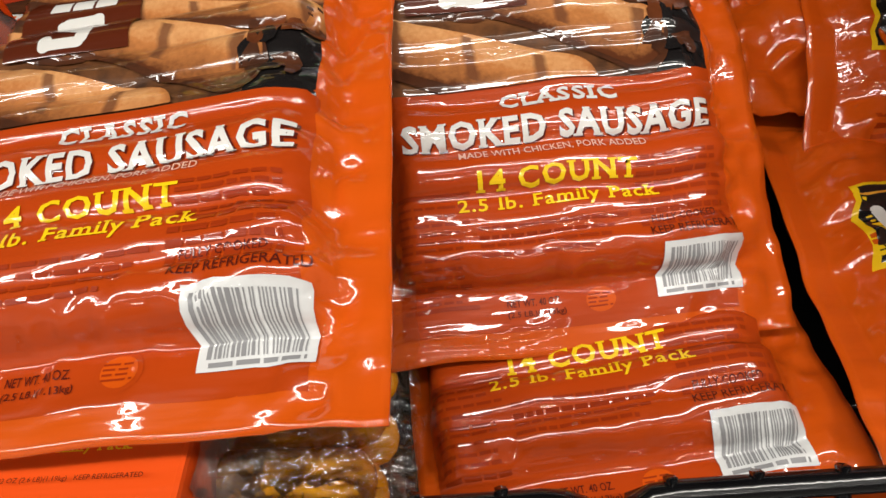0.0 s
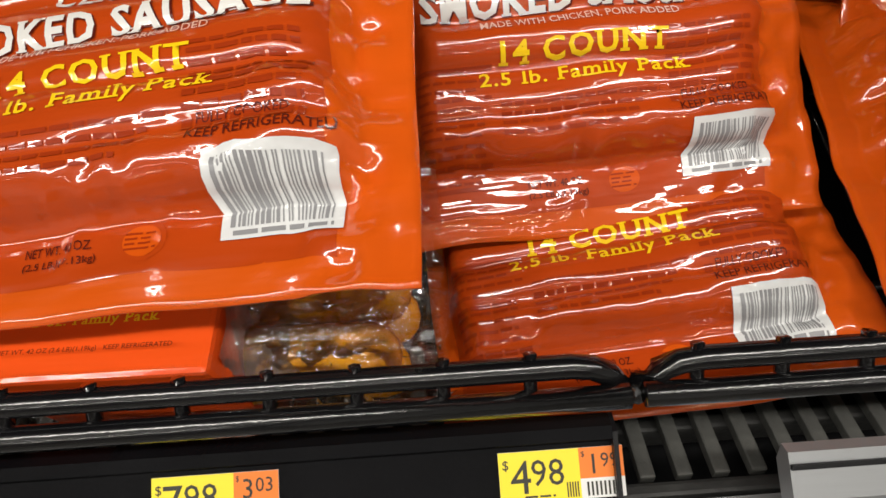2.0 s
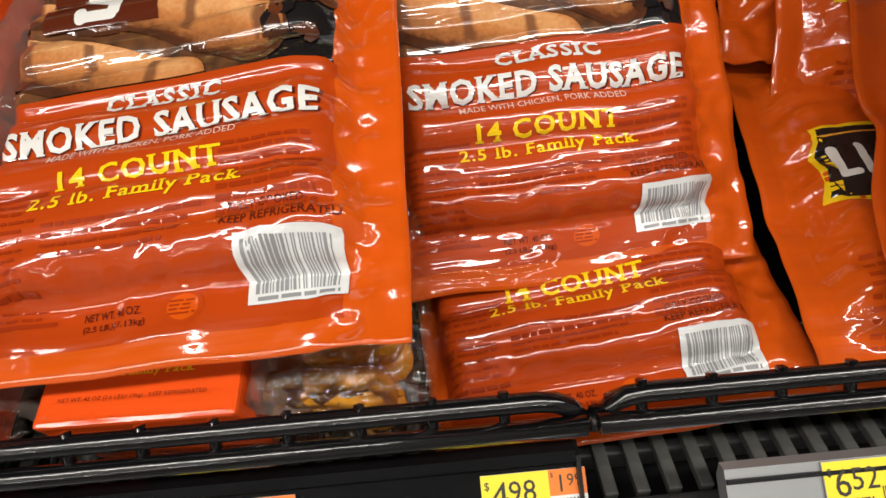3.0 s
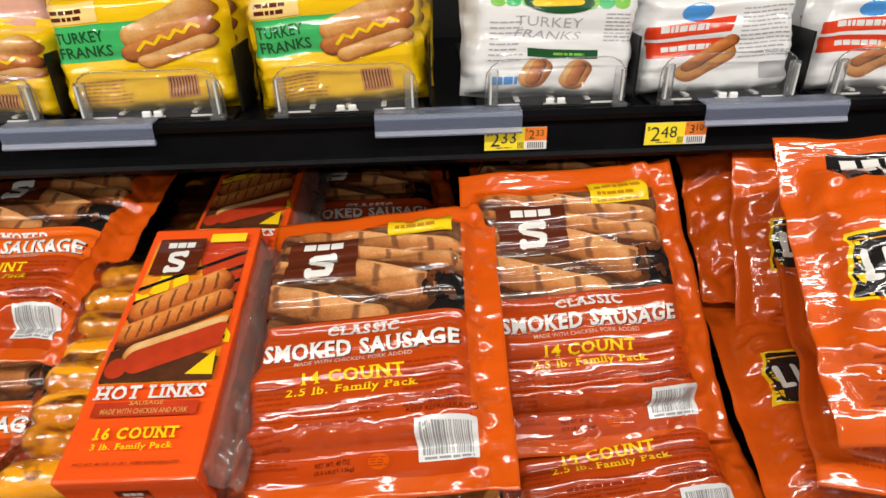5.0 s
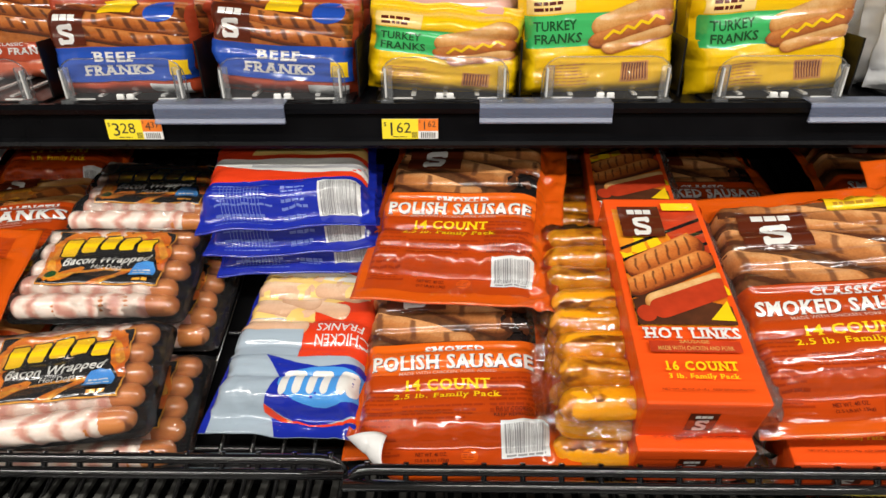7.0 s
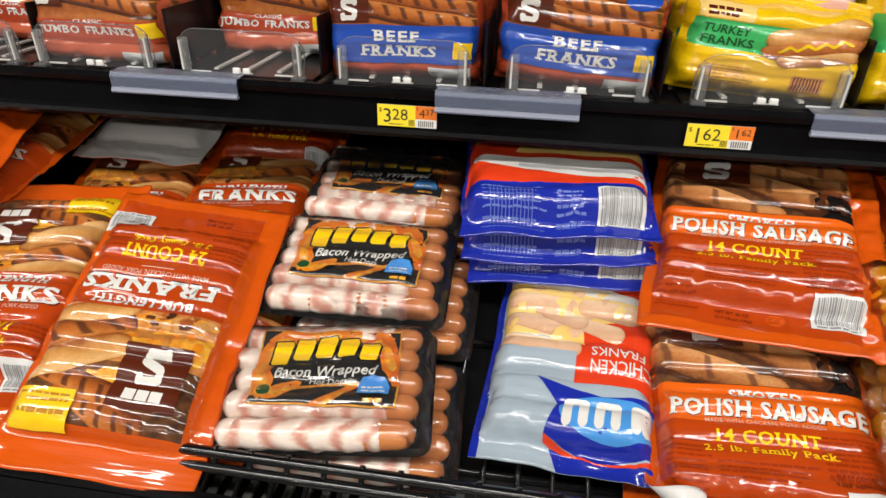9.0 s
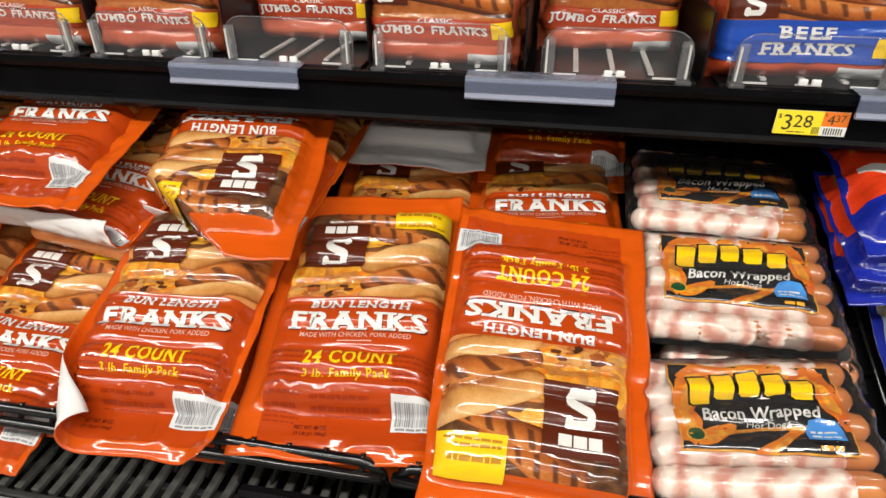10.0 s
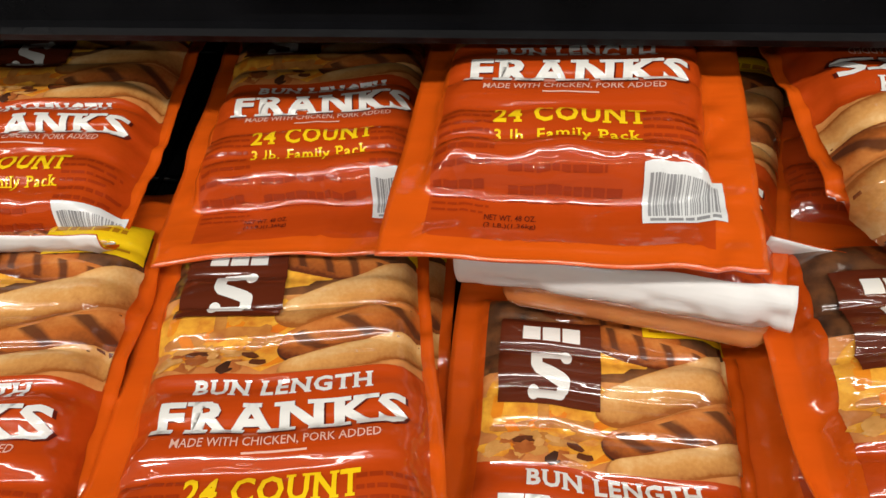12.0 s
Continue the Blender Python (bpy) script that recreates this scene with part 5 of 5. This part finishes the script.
bent = franks(lying(-1.566, 0.424, 1.094, 17, -15, -2), FRANKS_LABEL + " with an upturned edge", 17, rolls=((0.04, -0.999, 0.098, 0.0205),))
for k in range(3):
    ob = part("sausage", sausage_bm(0.160, 0.0135, 70 + k), "frank_skin", bent, smooth=True)
    ob.location = (0.002 * k, -0.102 + 0.027 * k, -0.014)
franks(lying(-1.4123, 0.4098, 1.1501, 17.5, 4.5, 0.8, True), FRANKS_LABEL + " lying askew", 18, wave=0.004, rolls=((0.63, 0.775, 0.093, 0),))
franks(lying(-1.400, 0.475, 1.105, 14, -6, -2), FRANKS_LABEL + " with an upturned edge", 19, rolls=((-0.1, -0.995, 0.118, 0.024),))
franks(lying(-1.2375, 0.4867, 1.0418, 16.8, 5.7, -0.3), FRANKS_LABEL + " behind another", 20)
franks(lying(-1.0686, 0.5011, 1.0574, 11.0, 3.5, -4.1), FRANKS_LABEL + " behind another", 21)
franks(lying(-1.780, 0.320, 0.995, 16, 2, 0), FRANKS_LABEL + " beneath others", 22)
franks(lying(-1.980, 0.320, 0.995, 16, 0, 0), FRANKS_LABEL + " beneath others", 23)
franks(lying(-1.420, 0.290, 0.995, 17, 0, 0), FRANKS_LABEL + " beneath others", 24)
franks(lying(-1.215, 0.300, 0.995, 17, 0, 0), FRANKS_LABEL + " beneath others", 25)
franks(lying(-1.040, 0.300, 0.995, 17, 2, 0), FRANKS_LABEL + " beneath others", 26)
franks(lying(-1.250, 0.660, 1.112, 16, 0, 0) @ pose(0, 0, -0.02, 0, 180, 0), FRANKS_LABEL + " showing its white back", 27)
franks(lying(-1.060, 0.660, 1.116, 16, 0, 0), FRANKS_LABEL + " at the back", 28)
smoked(lying(-0.490, 0.330, 0.975, 16, 0, 0), POLISH_LABEL + " at the bottom", 29, art=POLISH)

for bx, by, bz, slope, yaw, roll, turned, sd in ((0.310, 0.425, 1.128, 38, -4, 4, True, 31), (0.335, 0.340, 1.092, 54, -8, 6, False, 32), (0.301, 0.246, 1.008, 17, -4, 6, False, 33),
                                                 (0.345, 0.232, 1.056, 24, -14, 6, False, 34), (0.318, 0.215, 1.146, 43, -2, 0, False, 35), (0.420, 0.300, 1.050, 20, 5, 0, False, 36)):
    pack("hot_link_bag", RED_BAG, lying(bx, by, bz, slope, yaw, roll, turned), 0.205, 0.250, 0.026, "red_film", "back_film",
         "orange red bag of hot links with a black emblem", "sausage bag", "bags on the deck", seed=sd, ridges=5, amp=0.003, wrinkle=0.0014, wave=0.005, crinkle=2.0, seals=(0.02, 0.02, 0.03, 0.03), fall=0.04)


def links_pack(m, art, seed, label, off=0.032, W=0.205, H=0.248):
    """Eight amber sausages in clear film with a printed cardboard sleeve round the middle."""
    root = thing("hot_links_pack", m @ Matrix.Translation((0, 0, -0.040)), label, "sausage pack", "hot links")
    for row in (0, 1):
        for k in range(8):
            ob = part("sausage", sausage_bm(0.150, 0.0152, seed * 20 + k + row * 9), "amber_sausage", root, smooth=True)
            ob.location = (-0.25 * off + 0.002 * ((k * 5) % 3), -H / 2 + 0.022 + k * 0.0292, 0.000 if row == 0 else -0.026)
    sleeve = part("sleeve", box_bm(0.1, H, 0.058, (off, 0, 0.012), 0.0025), "card_red", root, "orange red printed cardboard sleeve")
    sheet = Sheet(0.1, H, 0, 4, 8, ridges=0, amp=0, wrinkle=0, wave=0, seals=(0, 0, 0, 0))
    sheet.P[..., 0], sheet.P[..., 1] = np.meshgrid(np.linspace(-0.048, 0.048, 5) + off, np.linspace(-H / 2 + 0.002, H / 2 - 0.002, 9), indexing="ij")
    sheet.P[..., 2] = 0.0413
    sheet.N[...] = (0, 0, 1)
    sheet.print_on(art, root, LABELS)
    front = Art(100, 58, 2, 2)
    logo_block(front, 38, 16, 62, 44, 1, "end_logo")
    front.done()
    for where, (v, faces, index, names, _) in front.cut.items():
        mesh_part(where, [(off + (x - 50) / 1000, -H / 2 - 0.0003 * z, 0.012 + (y - 29) / 1000) for x, y, z in v], faces, names, root, "small maroon emblem on the sleeve's end", index)
    wrap = Sheet(W, H + 0.008, 0.020, 40, 60, seals=(0.018, 0.004, 0.012, 0.012), ridges=8, amp=0.004, seed=seed, wrinkle=0.006, wave=0.014, fall=0.02)
    wrap.P[..., 2] = wrap.P[..., 2] - 0.002
    k = (wrap.nu + 1) * (wrap.nv + 1)
    w = wrap.nv + 1
    faces = [(i * w + j, (i + 1) * w + j, (i + 1) * w + j + 1, i * w + j + 1) for i in range(wrap.nu) for j in range(wrap.nv)]
    mesh_part("clear_wrap", wrap.P.reshape(-1, 3), faces, ("clear_film",), root, "crinkled clear plastic film")
    for side, x, tilt in (("right", off + 0.060, 52),):
        fold = Sheet(0.042 if side == "right" else 0.024, H - 0.012, 0.004, 14, 60, seals=(0, 0, 0, 0), ridges=0, amp=0, seed=seed + 50, wrinkle=0.003, wave=0.011, fall=0.01)
        fw = fold.nv + 1
        faces = [(i * fw + j, (i + 1) * fw + j, (i + 1) * fw + j + 1, i * fw + j + 1) for i in range(fold.nu) for j in range(fold.nv)]
        ob = mesh_part("film_fold", fold.P.reshape(-1, 3), faces, ("crumpled_film",), root, "crumpled clear film along the edge")
        ob.matrix_local = pose(x, 0, 0.018, 0, tilt, 0)
    if off < 0:
        end = Sheet(0.085, 0.044, 0.004, 26, 20, seals=(0, 0, 0, 0), ridges=0, amp=0, seed=seed + 70, wrinkle=0.009, wave=0.006, fall=0.01)
        ew = end.nv + 1
        faces = [(i * ew + j, (i + 1) * ew + j, (i + 1) * ew + j + 1, i * ew + j + 1) for i in range(end.nu) for j in range(end.nv)]
        ob = mesh_part("film_end", end.P.reshape(-1, 3), faces, ("clear_film",), root, "gathered clear film at the pack's end")
        ob.matrix_local = pose(off + 0.098, -H / 2 + 0.016, 0.016, 26, 0, 0)
    return root


links_pack(lying(-0.3164, 0.2561, 1.0908, 17.3, -1.2, -0.6), LINKS, 1, "hot links in clear film with an orange red sleeve")
links_pack(lying(-0.318, 0.258, 1.036, 17, 0, 0), LINKS_SMALL, 2, "hot links in clear film under another pack")
links_pack(lying(-0.305, 0.490, 1.104, 14, -4, 0), LINKS, 3, "hot links in clear film at the back")
links_pack(lying(-0.110, 0.254, 1.024, 16, -3, -5), LINKS_SMALL, 4, "sleeved hot links under a sausage pack", -0.034)
links_pack(lying(-0.125, 0.280, 0.990, 16, 2, 0), LINKS_SMALL, 5, "sleeved hot links at the bottom of the pile", 0.02)

# chicken franks
pack("chicken_franks_pack", CHICKEN, lying(-0.656, 0.314, 1.003, 15, -5, -4), 0.168, 0.245, 0.026, "pale_blue_film", "back_film", "pale blue and red chicken franks pack lying upside down",
     "sausage pack", "chicken franks", seed=41, ridges=6, amp=0.006, wrinkle=0.0022, seals=(0.008, 0.008, 0.02, 0.012))
for k, (bx, by, bz, yaw) in enumerate(((-0.685, 0.425, 1.140, 4), (-0.682, 0.428, 1.107, 3), (-0.674, 0.432, 1.078, 1))):
    pack("chicken_franks_pack", BLUE_BACK, lying(bx, by + 0.008, bz + 0.002, 19, yaw, -2), 0.200, 0.154, 0.028, "blue_film", "back_film", "blue chicken franks pack lying in a stack",
         "sausage pack", "chicken franks", seed=42 + k, ridges=4, amp=0.003, wrinkle=0.002, wave=0.003, seals=(0.006, 0.006, 0.018, 0.012))


def bacon_tray(m, seed, label):
    """Black tray with five bacon-wrapped franks, a printed label across them and clear film."""
    root = thing("bacon_frank_tray", m @ Matrix.Translation((0, 0, -0.030)), label, "food tray", "bacon wrapped franks")
    w, h = 0.198, 0.132
    bm = bmesh.new()
    rings = []
    for inset, z in ((0.012, -0.012), (0.003, 0.0), (0.0, 0.004), (0.006, 0.004), (0.014, -0.008)):
        x, y, r = w / 2 - inset, h / 2 - inset, 0.012
        ring = []
        for cx, cy, a0 in ((x - r, y - r, 0), (-x + r, y - r, 90), (-x + r, -y + r, 180), (x - r, -y + r, 270)):
            for q in (0, 30, 60, 90):
                a = radians(a0 + q)
                ring.append(bm.verts.new((cx + r * math.cos(a), cy + r * math.sin(a), z)))
        rings.append(ring)
    for a, b in zip(rings, rings[1:]):
        n = len(a)
        for k in range(n):
            bm.faces.new((a[k], a[(k + 1) % n], b[(k + 1) % n], b[k]))
    bm.faces.new(list(reversed(rings[0]))), bm.faces.new(rings[-1])
    bmesh.ops.recalc_face_normals(bm, faces=bm.faces)
    part("tray", bm, "black_tray", root, "glossy black plastic tray")
    rng = random.Random(seed)
    for k in range(5):
        y = -0.050 + 0.0245 * k
        ob = part("frank", sausage_bm(0.176, 0.0128, seed * 10 + k, bow=0.002), "frank_skin", root, smooth=True)
        ob.location = (rng.uniform(-0.004, 0.004), y, 0.014)
        bm = sausage_bm(0.158, 0.0139, seed * 10 + k, 16, 34, 0.002)
        for v in bm.verts:
            s = 1 + 0.05 * math.sin(v.co.x * 230 + v.co.y * 120 + k) + 0.03 * math.sin(v.co.x * 520)
            v.co.y *= s
            v.co.z *= s
        wrap = part("bacon_wrap", bm, "bacon", root, "pale pink and white bacon strips", smooth=True)
        wrap.location = ob.location
        wrap.location.x -= rng.uniform(0.009, 0.014)
    sheet = Sheet(0.136, 0.078, 0.001, 24, 30, seals=(0, 0, 0, 0), ridges=3, amp=0.0, seed=seed, wrinkle=0.0012, wave=0.0, fall=0.001)
    sheet.P[..., 1] += 0.008
    sheet.P[..., 2] += 0.0275 + 0.0012 * np.cos(sheet.P[..., 1] * 250)
    sheet.B[..., 1] += 0.008
    sheet.B[..., 2] = sheet.P[..., 2] - 0.0006
    sheet.build(root, "black_print", "back_film", "black and orange printed label")
    sheet.print_on(BACON_LABEL, root, {"logo": "plain yellow arched shapes", "flames": "printed orange flames"})
    film_sheet = Sheet(0.196, 0.130, 0.027, 30, 30, seals=(0.001, 0.001, 0.001, 0.001), ridges=5, amp=0.003, seed=seed + 3, wrinkle=0.0012, wave=0.0, fall=0.02)
    film_sheet.P[..., 2] += 0.0045
    fw = film_sheet.nv + 1
    faces = [(i * fw + j, (i + 1) * fw + j, (i + 1) * fw + j + 1, i * fw + j + 1) for i in range(film_sheet.nu) for j in range(film_sheet.nv)]
    mesh_part("clear_wrap", film_sheet.P.reshape(-1, 3), faces, ("tray_film",), root, "tight clear plastic film")
    return root


TRAY_LABEL = "black tray of bacon wrapped hot dogs"
for k, (tx, ty, tz, slope, yaw, roll) in enumerate(((-0.8821, 0.4966, 1.0913, 15.0, -0.2, 1.3), (-0.8850, 0.3564, 1.0581, 20.0, 1.1, 0.5), (-0.8831, 0.2267, 1.0086, 17.4, 6.6, -3.0))):
    bacon_tray(lying(tx, ty, tz, slope, yaw, roll), k + 1, TRAY_LABEL + " on a stack")
    bacon_tray(lying(tx + 0.028, ty + 0.008, tz - 0.044, 18, 0.5 * yaw), k + 11, TRAY_LABEL + " lower in the stack")
